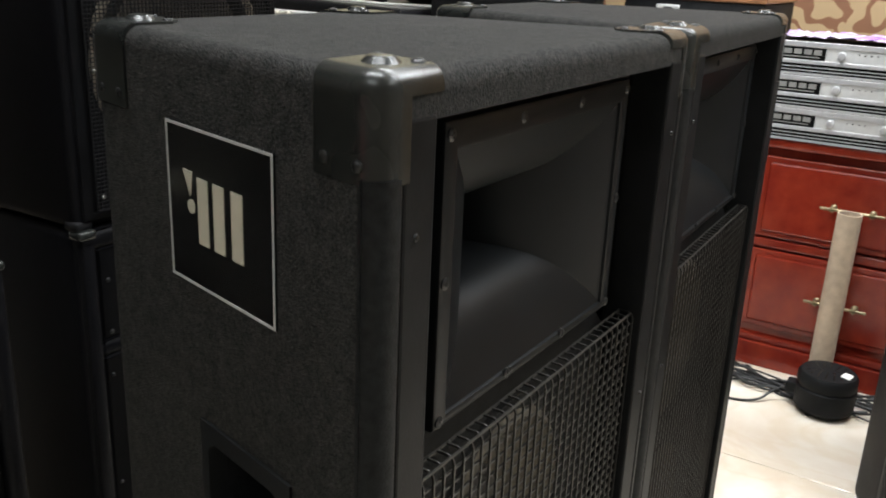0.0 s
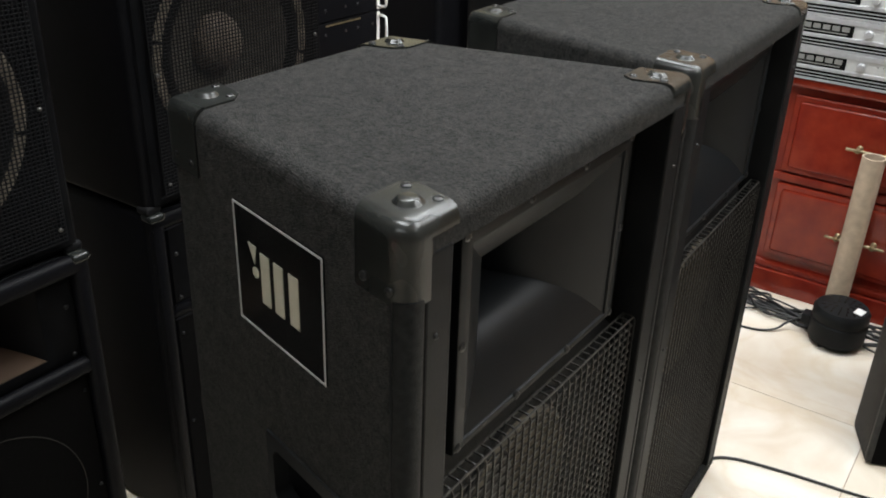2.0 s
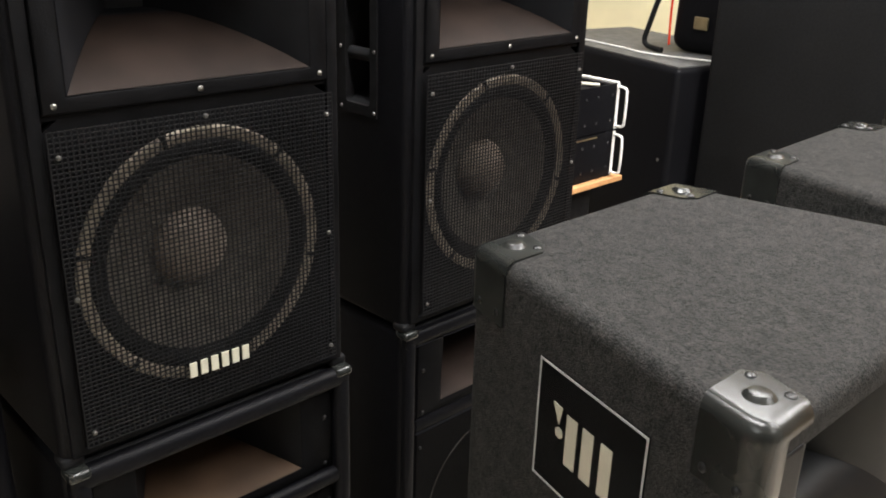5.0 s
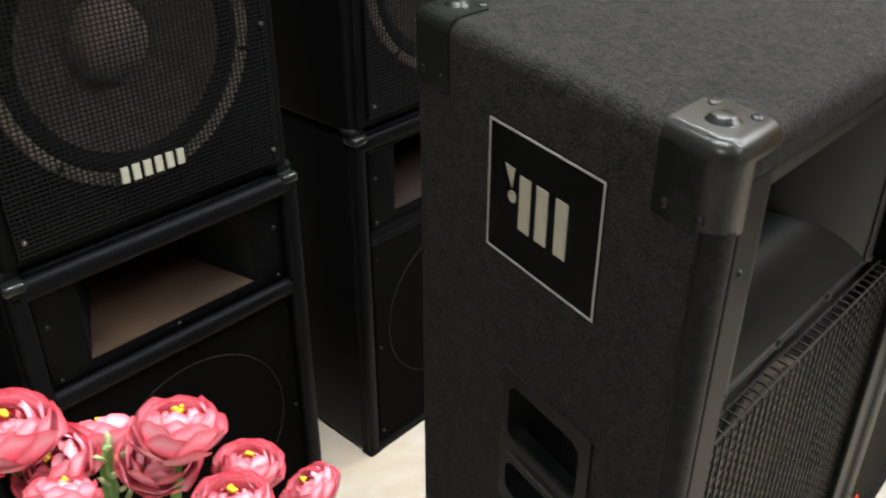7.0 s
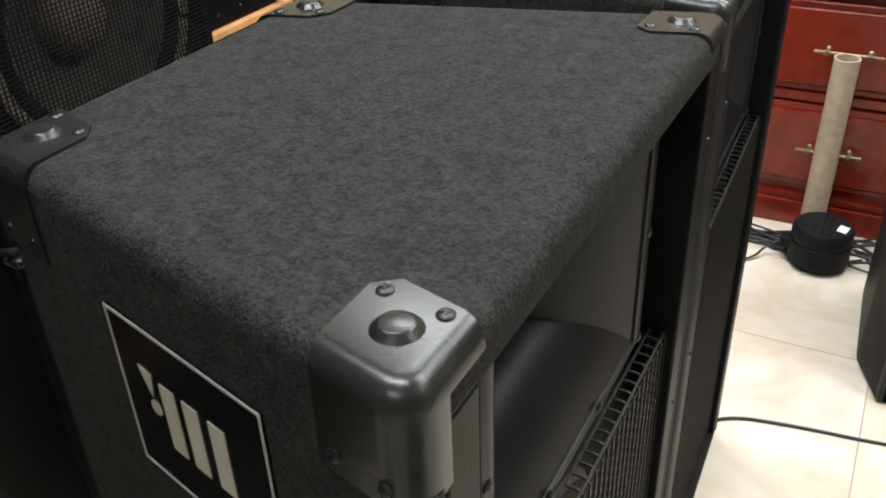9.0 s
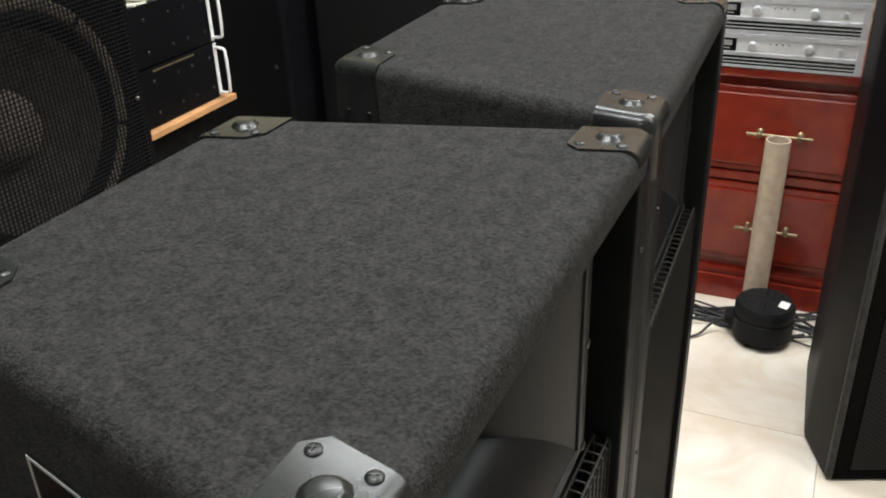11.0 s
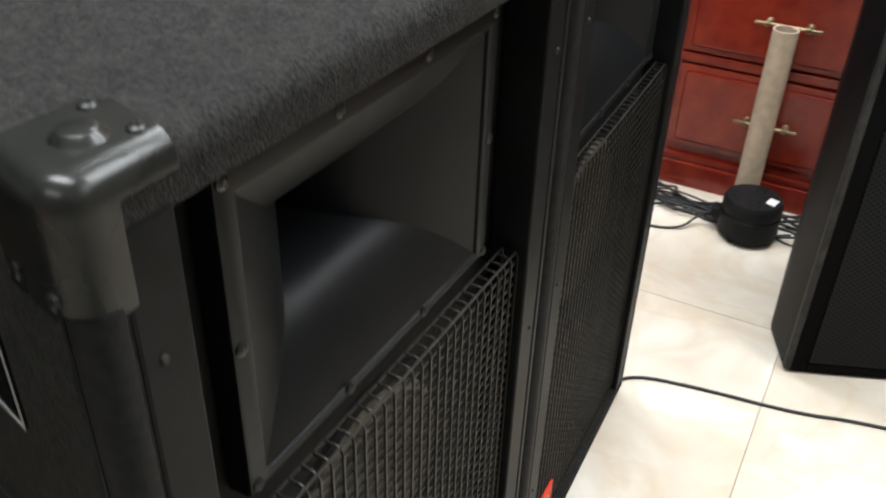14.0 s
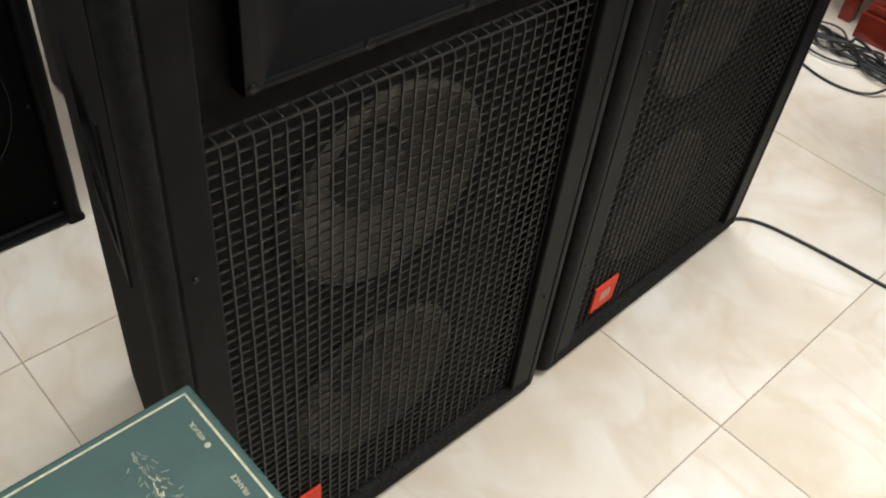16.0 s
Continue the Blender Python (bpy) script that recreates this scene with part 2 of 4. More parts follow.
# ---- mesh helpers ----
def part(name, bm, material, parent=None, label="", smooth=None):
    bmesh.ops.recalc_face_normals(bm, faces=bm.faces)
    me = bpy.data.meshes.new(name)
    if smooth is not None:
        for f in bm.faces:
            f.smooth = True
        for e in bm.edges:
            if len(e.link_faces) == 2 and e.calc_face_angle(0) > radians(smooth):
                e.smooth = False
    bm.to_mesh(me)
    bm.free()
    me.materials.append(material)
    ob = new(name, me)
    ob.parent = parent
    if label:
        ob["label"] = label
    return ob


def thing(name, m, label, category, group="", kind=""):
    ob = new(name)
    ob.matrix_world = m
    ob.empty_display_size = 0.05
    return tagged(ob, label, category, group, kind)


def join(*bms):
    out = bms[0]
    for other in bms[1:]:
        me = bpy.data.meshes.new("tmp")
        other.to_mesh(me); other.free()
        out.from_mesh(me)
        bpy.data.meshes.remove(me)
    return out


def box(x0, x1, y0, y1, z0, z1, bev=0.0, seg=2):
    bm = bmesh.new()
    bmesh.ops.create_cube(bm, size=1)
    for v in bm.verts:
        v.co = Vector(((x0 + x1) / 2 + v.co.x * (x1 - x0), (y0 + y1) / 2 + v.co.y * (y1 - y0), (z0 + z1) / 2 + v.co.z * (z1 - z0)))
    if bev:
        bmesh.ops.bevel(bm, geom=bm.edges[:], offset=bev, segments=seg, profile=0.5, affect="EDGES")
    return bm


def prism(poly, z0, z1, bev=0.0, seg=3, pick=None):
    bm = bmesh.new()
    lo, hi = [bm.verts.new((x, y, z0)) for x, y in poly], [bm.verts.new((x, y, z1)) for x, y in poly]
    n = len(poly)
    bm.faces.new(lo[::-1]); bm.faces.new(hi)
    for i in range(n):
        bm.faces.new((lo[i], lo[(i + 1) % n], hi[(i + 1) % n], hi[i]))
    bmesh.ops.recalc_face_normals(bm, faces=bm.faces)
    if bev:
        es = [e for e in bm.edges if pick is None or pick(e)]
        bmesh.ops.bevel(bm, geom=es, offset=bev, segments=seg, profile=0.5, affect="EDGES")
    return bm


def rounded(poly, radii, n=6):
    """A plan polygon with each corner turned into an arc."""
    out = []
    m = len(poly)
    for k in range(m):
        p, a, c = Vector(poly[k]), Vector(poly[k - 1]), Vector(poly[(k + 1) % m])
        r = radii[k]
        if r <= 0:
            out.append(tuple(p))
            continue
        u, w = (a - p).normalized(), (c - p).normalized()
        half = u.angle(w) / 2
        t = r / math.tan(half)
        mid = p + (u + w).normalized() * (r / math.sin(half))
        s0, s1 = p + u * t - mid, p + w * t - mid
        turn = s0.angle_signed(s1)
        for q in range(n + 1):
            v = s0.copy()
            v.rotate(Matrix.Rotation(-turn * q / n, 2))
            out.append(tuple(mid + v))
    return out


def lathe(profile, n=32, axis="z", close=False):
    """Turns (radius, height) pairs about an axis through the origin."""
    bm = bmesh.new()
    rings = []
    for r, h in profile:
        ring = []
        for i in range(n):
            a = 2 * math.pi * i / n
            p = (r * math.cos(a), r * math.sin(a), h) if axis == "z" else (h, r * math.cos(a), r * math.sin(a))
            ring.append(bm.verts.new(p))
        rings.append(ring)
    for a, c in zip(rings, rings[1:]):
        for i in range(n):
            bm.faces.new((a[i], a[(i + 1) % n], c[(i + 1) % n], c[i]))
    if close:
        bm.faces.new(rings[0][::-1]); bm.faces.new(rings[-1])
    return bm


def moved(bm, m):
    bm.transform(m)
    return bm


def sweep(pts, r, n=8, rounds=0):
    """A tube along a line of points, rounded by Chaikin steps."""
    pts = [Vector(p) for p in pts]
    for _ in range(rounds):
        out = [pts[0]]
        for a, c in zip(pts, pts[1:]):
            out += [a.lerp(c, 0.25), a.lerp(c, 0.75)]
        pts = out + [pts[-1]]
    bm = bmesh.new()
    rings = []
    side = None
    for i, p in enumerate(pts):
        d = (pts[min(i + 1, len(pts) - 1)] - pts[max(i - 1, 0)]).normalized()
        if side is None:
            side = d.orthogonal().normalized()
        side = (side - d * side.dot(d)).normalized()
        up = d.cross(side)
        rings.append([bm.verts.new(p + (side * math.cos(2 * math.pi * k / n) + up * math.sin(2 * math.pi * k / n)) * r) for k in range(n)])
    for a, c in zip(rings, rings[1:]):
        for i in range(n):
            bm.faces.new((a[i], a[(i + 1) % n], c[(i + 1) % n], c[i]))
    bm.faces.new(rings[0][::-1]); bm.faces.new(rings[-1])
    return bm


def screw_head(r=0.005):
    """A pan head with a cross slot, axis along z."""
    bm = lathe([(0.0001, 0.0012), (r * 0.3, 0.0022), (r * 0.75, 0.0018), (r, 0.0006), (r, -0.002)], 14)
    for a in (0, 90):
        bm = join(bm, moved(box(-r * 0.55, r * 0.55, -r * 0.11, r * 0.11, 0.0012, 0.0026), pose(0, 0, 0, 0, 0, a + 20)))
    return bm


TO_X = pose(0, 0, 0, 0, 90, 0)      # turns +z to +x
SHARED = {}


def screws(parent, places, turn=Matrix.Identity(4), r=0.005, material=None, name="screw"):
    key = (round(r, 4), (material or SCREW).name)
    for p in places:
        if key not in SHARED:
            ob = part(name, screw_head(r), material or SCREW, parent, smooth=40)
            SHARED[key] = ob.data
        else:
            ob = new(name, SHARED[key])
            ob.parent = parent
        ob.matrix_local = Matrix.Translation(p) @ turn


def flare(w0, h0, w1, h1, depth, x0, wcurve=2.0, hcurve=0.45, n=12, m=8, arc=0.0):
    """A horn's inner skin from its mouth at x0 inwards; the floor and roof swell towards the throat."""
    bm = bmesh.new()
    rings = []
    for i in range(n + 1):
        t = i / n
        hw = w1 + (w0 - w1) * (1 - t) ** wcurve if wcurve >= 1 else w1 + (w0 - w1) * (1 - t ** (1 / wcurve))
        hh = h1 + (h0 - h1) * (1 - t) ** (1 / hcurve)
        per = [(-1 + 2 * k / m, -1) for k in range(m)] + [(1, -1 + 2 * k / m) for k in range(m)] + [(1 - 2 * k / m, 1) for k in range(m)] + [(-1, 1 - 2 * k / m) for k in range(m)]
        ring = []
        for u, v in per:
            ring.append(bm.verts.new((x0 - depth * t - arc * math.sin(math.pi * min(1, t * 1.0)) * (1 - u * u), u * hw, v * hh)))
        rings.append(ring)
    q = len(rings[0])
    for a, c in zip(rings, rings[1:]):
        for k in range(q):
            bm.faces.new((a[k], a[(k + 1) % q], c[(k + 1) % q], c[k]))
    bm.faces.new(rings[-1])
    return bm


def swollen_horn(w0, h0, roof, w1, h1, depth, x0, wpow, hpow, n=30, m=8):
    """A horn skin whose floor and roof swell up just inside the mouth and run on to a small throat."""
    bm = bmesh.new()
    rings = []
    for i in range(n + 1):
        t = (i / n) ** 1.7
        hw, hh = w1 + (w0 - w1) * (1 - t) ** wpow, h1 + (h0 - h1) * (1 - t) ** hpow
        per = [(-1 + 2 * k / m, -1) for k in range(m)] + [(1, -1 + 2 * k / m) for k in range(m)] + [(1 - 2 * k / m, 1) for k in range(m)] + [(-1, 1 - 2 * k / m) for k in range(m)]
        top = h1 + (roof - h1) * (1 - t) ** hpow
        rings.append([bm.verts.new((x0 - depth * t, u * hw, v * (top if v > 0 else hh))) for u, v in per])
    q = len(rings[0])
    for a, c in zip(rings, rings[1:]):
        for k in range(q):
            bm.faces.new((a[k], a[(k + 1) % q], c[(k + 1) % q], c[k]))
    bm.faces.new(rings[-1])
    return bm


def ring_plate(y0, y1, z0, z1, iy0, iy1, iz0, iz1, x0, x1, bev=0.0):
    """A flat frame with a rectangular hole, lying across x."""
    bm = bmesh.new()
    def quad(x, a, c, d, e):
        return [bm.verts.new((x, a, d)), bm.verts.new((x, c, d)), bm.verts.new((x, c, e)), bm.verts.new((x, a, e))]
    of, inf, ob_, inb = quad(x1, y0, y1, z0, z1), quad(x1, iy0, iy1, iz0, iz1), quad(x0, y0, y1, z0, z1), quad(x0, iy0, iy1, iz0, iz1)
    for i in range(4):
        j = (i + 1) % 4
        bm.faces.new((of[i], of[j], inf[j], inf[i])); bm.faces.new((ob_[i], ob_[j], inb[j], inb[i]))
        bm.faces.new((of[i], of[j], ob_[j], ob_[i])); bm.faces.new((inf[i], inf[j], inb[j], inb[i]))
    bmesh.ops.recalc_face_normals(bm, faces=bm.faces)
    if bev:
        es = [e for e in bm.edges if all(abs(v.co.x - x1) < 1e-6 for v in e.verts) and (all(v in of for v in e.verts) or all(v in inf for v in e.verts))]
        bmesh.ops.bevel(bm, geom=es, offset=bev, segments=2, profile=0.5, affect="EDGES")
    return bm


def hole_panel(y0, y1, z0, z1, cy, cz, r, x0, x1, n=40):
    """A panel across x with a round hole."""
    bm = bmesh.new()
    outer, inner = [], []
    for x in (x1, x0):
        o, i = [], []
        for k in range(n):
            a = 2 * math.pi * (k + 0.5) / n
            dy, dz = math.cos(a), math.sin(a)
            f = min(((y1 if dy > 0 else y0) - cy) / dy if abs(dy) > 1e-6 else 9, ((z1 if dz > 0 else z0) - cz) / dz if abs(dz) > 1e-6 else 9)
            o.append(bm.verts.new((x, cy + dy * f, cz + dz * f)))
            i.append(bm.verts.new((x, cy + dy * r, cz + dz * r)))
        outer.append(o); inner.append(i)
    for k in range(n):
        j = (k + 1) % n
        for q in (0, 1):
            bm.faces.new((outer[q][k], outer[q][j], inner[q][j], inner[q][k]))
        bm.faces.new((inner[0][k], inner[0][j], inner[1][j], inner[1][k]))
        bm.faces.new((outer[0][k], outer[0][j], outer[1][j], outer[1][k]))
    return bm


def round_hole(x0, x1, z0, z1, a0, a1, c0, c1, r, d0, d1, n=8):
    """A plate with a rounded rectangular hole; depth runs along z, from d0 to d1."""
    bm = bmesh.new()
    inner, outer = [], []
    for cx, cz, ox, oz, start in ((a1 - r, c1 - r, x1, z1, 0), (a0 + r, c1 - r, x0, z1, 90), (a0 + r, c0 + r, x0, z0, 180), (a1 - r, c0 + r, x1, z0, 270)):
        for k in range(n + 1):
            a = radians(start + 90 * k / n)
            inner.append((cx + r * math.cos(a), cz + r * math.sin(a)))
            outer.append((ox, oz))
    m = len(inner)
    top_i, low_i = [bm.verts.new((*p, d1)) for p in inner], [bm.verts.new((*p, d0 - 0.02)) for p in inner]
    corner = {q: (bm.verts.new((*q, d1)), bm.verts.new((*q, d0))) for q in ((x0, z0), (x0, z1), (x1, z0), (x1, z1))}
    for k in range(m):
        j = (k + 1) % m
        bm.faces.new((top_i[k], top_i[j], low_i[j], low_i[k]))
        if outer[k] == outer[j]:
            bm.faces.new((top_i[k], top_i[j], corner[outer[k]][0]))
        else:
            bm.faces.new((top_i[k], top_i[j], corner[outer[j]][0], corner[outer[k]][0]))
            bm.faces.new((corner[outer[k]][0], corner[outer[j]][0], corner[outer[j]][1], corner[outer[k]][1]))
    return bm


# ---- room ----
RX0, RX1, RY0, RY1 = -2.75, 2.4, -2.4, 3.12


def setting(name, bm, material, label, category):
    return tagged(part(name, bm, material), label, category, kind="structure")


setting("wall_north", box(-1.62, RX1, RY1, RY1 + 0.12, 0, CEIL), PAPER, "cream and brown damask wallpaper wall", "wall")
setting("wall_north_painted", box(RX0, -1.62, RY1, RY1 + 0.12, 0, CEIL), WALLCREAM, "plain cream painted wall", "wall")
# assumed enclosing walls, taupe so less light bounces onto the cabinet sides
setting("wall_south", box(RX0, RX1, RY0 - 0.12, RY0, 0, CEIL), DIM, "assumed plain taupe wall, dark to limit bounced light", "wall")
setting("wall_west", box(RX0 - 0.12, RX0, RY0 - 0.12, RY1 + 0.12, 0, CEIL), DIM, "assumed plain taupe wall, dark to limit bounced light", "wall")
setting("wall_east", box(RX1, RX1 + 0.12, RY0 - 0.12, RY1 + 0.12, 0, CEIL), DIM, "assumed plain taupe wall, dark to limit bounced light", "wall")
setting("ceiling", box(RX0 - 0.12, RX1 + 0.12, RY0 - 0.12, RY1 + 0.12, CEIL, CEIL + 0.1), PAINT, "flat white painted ceiling", "ceiling")
floor = setting("floor", box(RX0 - 0.12, RX1 + 0.12, RY0 - 0.12, RY1 + 0.12, -0.1, -0.0015), GROUT, "floor of large polished cream marble-look tiles", "floor")
# fixtures for the assumed lamps, the two fill lamps included
for lx, ly in LAMPS:
    cl = thing("assumed_ceiling_light", pose(lx, ly, CEIL), "assumed white flush ceiling light, out of view, with a bright diffuser", "ceiling light", "ceiling lights")
    part("housing", box(-0.62, 0.62, -0.16, 0.16, -0.03, 0.0, 0.006), PAINT, cl)
    part("diffuser", box(-0.58, 0.58, -0.14, 0.14, -0.045, -0.03, 0.005), GLOW, cl)


# ---- large trapezoid loudspeakers ----
HW, HB, DEEP, TALL = 0.3045, 0.1965, 0.419, 1.068
RECESS, POST, RAIL_T, RAIL_B = 0.05, 0.064, 0.034, 0.042
SLOPE = math.atan2(HW - HB, DEEP)


def side_frame(s):
    """A frame on a side wall: x runs back along it, y up, z outwards."""
    along = Vector((-math.cos(SLOPE), -s * math.sin(SLOPE), 0))
    out = Vector((-math.sin(SLOPE), s * math.cos(SLOPE), 0))
    return Matrix.Translation((0, s * HW, 0)) @ Matrix((along, Vector((0, 0, 1)), out)).transposed().to_4x4()


def bent_wire(y, z0, z1, x):
    """An upright grille wire that curves back at both ends."""
    up = [(x, y, z1 - 0.007), (x - 0.002, y, z1 - 0.002), (x - 0.007, y, z1), (-0.029, y, z1)]
    return [(a, b, z0 + z1 - c) for a, b, c in up[::-1]] + up


def wire_mesh(wires, r):
    """Square wires along lines of points, joined into one bmesh."""
    vs, fs = [], []
    for line in wires:
        pts = [Vector(p) for p in line]
        for p, q in zip(pts, pts[1:]):
            d = (q - p).normalized()
            side = d.cross(Vector((1, 0, 0)))
            side = (side if side.length > 0.3 else d.cross(Vector((0, 0, 1)) if abs(d.z) < 0.7 else Vector((0, 1, 0)))).normalized() * r
            up = d.cross(side).normalized() * r
            k = len(vs)
            vs.extend(tuple(c + e) for c in (p - d * r * 0.4, q + d * r * 0.4) for e in (side + up, up - side, -side - up, side - up))
            fs.extend(tuple(k + n for n in f) for f in ((0, 1, 2, 3), (7, 6, 5, 4), (0, 4, 5, 1), (1, 5, 6, 2), (2, 6, 7, 3), (3, 7, 4, 0)))
    me = bpy.data.meshes.new("wires")
    me.from_pydata(vs, [], fs)
    bm = bmesh.new()
    bm.from_mesh(me)
    bpy.data.meshes.remove(me)
    return bm


def trapezoid_speaker(m, label, handle=False):
    sp = thing("loudspeaker", m, label, "loudspeaker", "pair of large loudspeakers")
    # carpet-covered shell with a recessed front
    bm = prism(rounded([(0, -HW), (0, HW), (-DEEP, HB), (-DEEP, -HB)], (0.021, 0.021, 0.018, 0.018)), 0, TALL)
    rim = [e for e in bm.edges if all(v.co.z < 1e-5 for v in e.verts) or all(v.co.z > TALL - 1e-5 for v in e.verts)]
    bmesh.ops.bevel(bm, geom=rim, offset=0.017, segments=5, profile=0.5, affect="EDGES")
    y, zb, zt = HW - POST, RAIL_B, TALL - RAIL_T
    front = max((f for f in bm.faces if f.normal.x > 0.999), key=lambda f: f.calc_area())
    es = list(front.edges)
    bmesh.ops.delete(bm, geom=[front], context="FACES_ONLY")
    i = [bm.verts.new(p) for p in ((0, -y, zb), (0, y, zb), (0, y, zt), (0, -y, zt))]
    r = [bm.verts.new(p) for p in ((-RECESS, -y, zb), (-RECESS, y, zb), (-RECESS, y, zt), (-RECESS, -y, zt))]
    es += [bm.edges.new((i[q], i[(q + 1) % 4])) for q in range(4)]
    bmesh.ops.triangle_fill(bm, edges=es, use_beauty=True)
    for q in range(4):
        w = (q + 1) % 4
        bm.faces.new((i[q], i[w], r[w], r[q]))
    if handle:
        f2 = side_frame(-1)
        out = (f2.to_3x3() @ Vector((0, 0, 1)))
        wall = max((f for f in bm.faces if f.normal.dot(out) > 0.98), key=lambda f: f.calc_area())
        es = list(wall.edges)
        bmesh.ops.delete(bm, geom=[wall], context="FACES_ONLY")
        vs = [bm.verts.new(f2 @ Vector(q)) for q in ((0.114, 0.552, 0), (0.240, 0.552, 0), (0.240, 0.716, 0), (0.114, 0.716, 0))]
        es += [bm.edges.new((vs[q], vs[(q + 1) % 4])) for q in range(4)]
        bmesh.ops.triangle_fill(bm, edges=es, use_beauty=True)
    part("shell", bm, CARPET, sp, "dark grey carpet covering", smooth=50)
    # painted front lining: side posts and baffle
    bx0, bx1, zm = -RECESS - 0.006, -RECESS + 0.002, 0.389
    part("baffle", join(ring_plate(-y - 0.004, y + 0.004, 0.735, zt + 0.004, -0.15, 0.15, 0.79, 0.99, bx0, bx1),
                        hole_panel(-y - 0.004, y + 0.004, zm, 0.735, 0, 0.555, 0.15, bx0, bx1),
                        hole_panel(-y - 0.004, y + 0.004, zb - 0.004, zm, 0, 0.21, 0.15, bx0, bx1)), BLACK, sp, "black painted front panel")
    for s in (-1, 1):
        part("front_post", box(-RECESS + 0.004, 0.0015, min(s * (y - 0.002), s * (HW - 0.027)), max(s * (y - 0.002), s * (HW - 0.027)), 0.045, TALL - 0.03, 0.003), TRIM, sp, "smooth black front trim")
        go = Vector((-math.cos(SLOPE), -s * math.sin(SLOPE)))
        tip = Vector((0.0016, s * (HW + 0.0012)))
        edge = [tip, tip + go * 0.0178, tip + go * 0.0178 + Vector((0, -s * 0.006)), Vector((-0.012, s * (HW - 0.0255))), Vector((0.0016, s * (HW - 0.0255)))]
        part("edge_post", prism(rounded([tuple(p) for p in edge], (0.017, 0, 0, 0, 0.002)), 0.02, 0.9995), EDGE, sp, "rounded black corner trim", smooth=40)
        screws(sp, [(0.0015, s * (HW - 0.042), z) for z in (0.25, 0.62, 0.955)], TO_X, 0.003, BSCREW)
    # horn
    hx = -0.025
    hz0, hz1, hy = 0.758, 1.022, 0.186
    horn = part("horn_plate", ring_plate(-hy, hy, hz0, hz1, -hy + 0.021, hy - 0.021, hz0 + 0.010, hz1 - 0.025, -RECESS + 0.004, hx, 0.004), HORN, sp, "black moulded horn flange", smooth=30)
    part("horn_flare", moved(swollen_horn(hy - 0.0211, 0.1199, 0.1089, 0.025, 0.0343, 0.2, hx - 0.0038, 4.0, 6.8), pose(0, 0, 0.888)), HORN, horn, "black curved horn throat", smooth=19)
    screws(horn, [(hx, s * 0.178, z) for s in (-1, 1) for z in (0.765, 0.89, 1.011)] + [(hx, s * 0.06, z) for s in (-1, 1) for z in (0.765, 1.010)], TO_X, 0.0055, BSCREW)
    # two woofers behind the grille
    for zc in (0.555, 0.21):
        w = part("woofer", moved(lathe([(0.158, -0.02), (0.158, -0.006), (0.152, -0.003), (0.146, -0.006), (0.138, -0.004), (0.128, -0.010)], 40, "x"), pose(-RECESS + 0.008, 0, zc)), BLACK, sp, "round black woofer frame", smooth=50)
        part("cone", moved(lathe([(0.131, -0.010), (0.122, -0.004), (0.115, -0.012), (0.085, -0.034), (0.052, -0.052)], 40, "x"), pose(-RECESS + 0.010, 0, zc)), PALECONE, w, "brown-grey dusty paper cone", smooth=60)
        part("dust_cap", moved(lathe([(0.053, -0.050), (0.045, -0.041), (0.028, -0.034), (0.001, -0.031)], 28, "x"), pose(-RECESS + 0.010, 0, zc)), CAPDARK, w, smooth=60)
    # steel mesh grille: crossed wires whose ends bend back round the edge
    gy, g0, g1, gx = 0.237, 0.048, 0.735, -0.010
    nv, nh = 30, 50
    bm = wire_mesh([wire for a in range(nv + 1) for wire in [bent_wire(-gy + 2 * gy * a / nv, g0, g1, gx)]]
                   + [[(x, s2 * (gy if x < gx - 0.003 else gy - 0.003), z) for x, s2 in ((-0.029, -1), (gx - 0.006, -1), (gx - 0.002, -1), (gx - 0.002, 1), (gx - 0.006, 1), (-0.029, 1))]
                      for z in [g0 + (g1 - g0) * a / nh for a in range(nh + 1)]]
                   + [[(-0.028, -gy, g1), (-0.028, gy, g1)], [(-0.028, -gy, g0), (-0.028, -gy, g1)], [(-0.028, gy, g0), (-0.028, gy, g1)]], 0.001)
    part("grille", bm, WIRE, sp, "black steel mesh grille")
    part("red_badge", box(gx + 0.001, gx + 0.005, -0.189, -0.128, 0.08, 0.138, 0.001), RED, sp, "small orange-red square badge")
    for q in range(3):
        part("badge_mark", box(gx + 0.005, gx + 0.0056, -0.170 + q * 0.009, -0.1645 + q * 0.009, 0.1, 0.12), CREAM, sp)
    # steel corners
    for s in (-1, 1):
        for end in (0, 1):
            # plan of the corner, first skirt then the wider top plate
            tip = Vector((0, s * HW)) if end == 0 else Vector((-DEEP, s * HB))
            along = Vector((-math.cos(SLOPE), -s * math.sin(SLOPE))) * (1 if end == 0 else -1)
            across = Vector((0, -s))
            out = Vector((-along.y, along.x)) * (s if end == 0 else -s)
            if out.y * s < 0:
                out = -out
            tip = tip + out * 0.002 + Vector((0.002 if end == 0 else -0.002, 0))
            def solid(a, c, z0, cut, ztop, bev):
                inner = tip + along * a + across * c
                plan = [tip, tip + along * a, inner - across * cut, inner - along * cut, tip + across * c] if cut else [tip, tip + along * a, inner, tip + across * c]
                plan = rounded([tuple(p) for p in plan], (0.02 if end == 0 else 0.016,) + (0,) * (len(plan) - 1))
                bm = prism(plan, z0, ztop)
                def outer(p):
                    return abs((p - tip).cross(along.normalized())) < 1e-4 or abs((p - tip).cross(across)) < 1e-4 or (p - tip).length < 0.021
                es = [e for e in bm.edges if all(v.co.z > ztop - 1e-6 for v in e.verts) and all(outer(v.co.xy) for v in e.verts) and (e.verts[0].co.xy - e.verts[1].co.xy).length < 0.07]
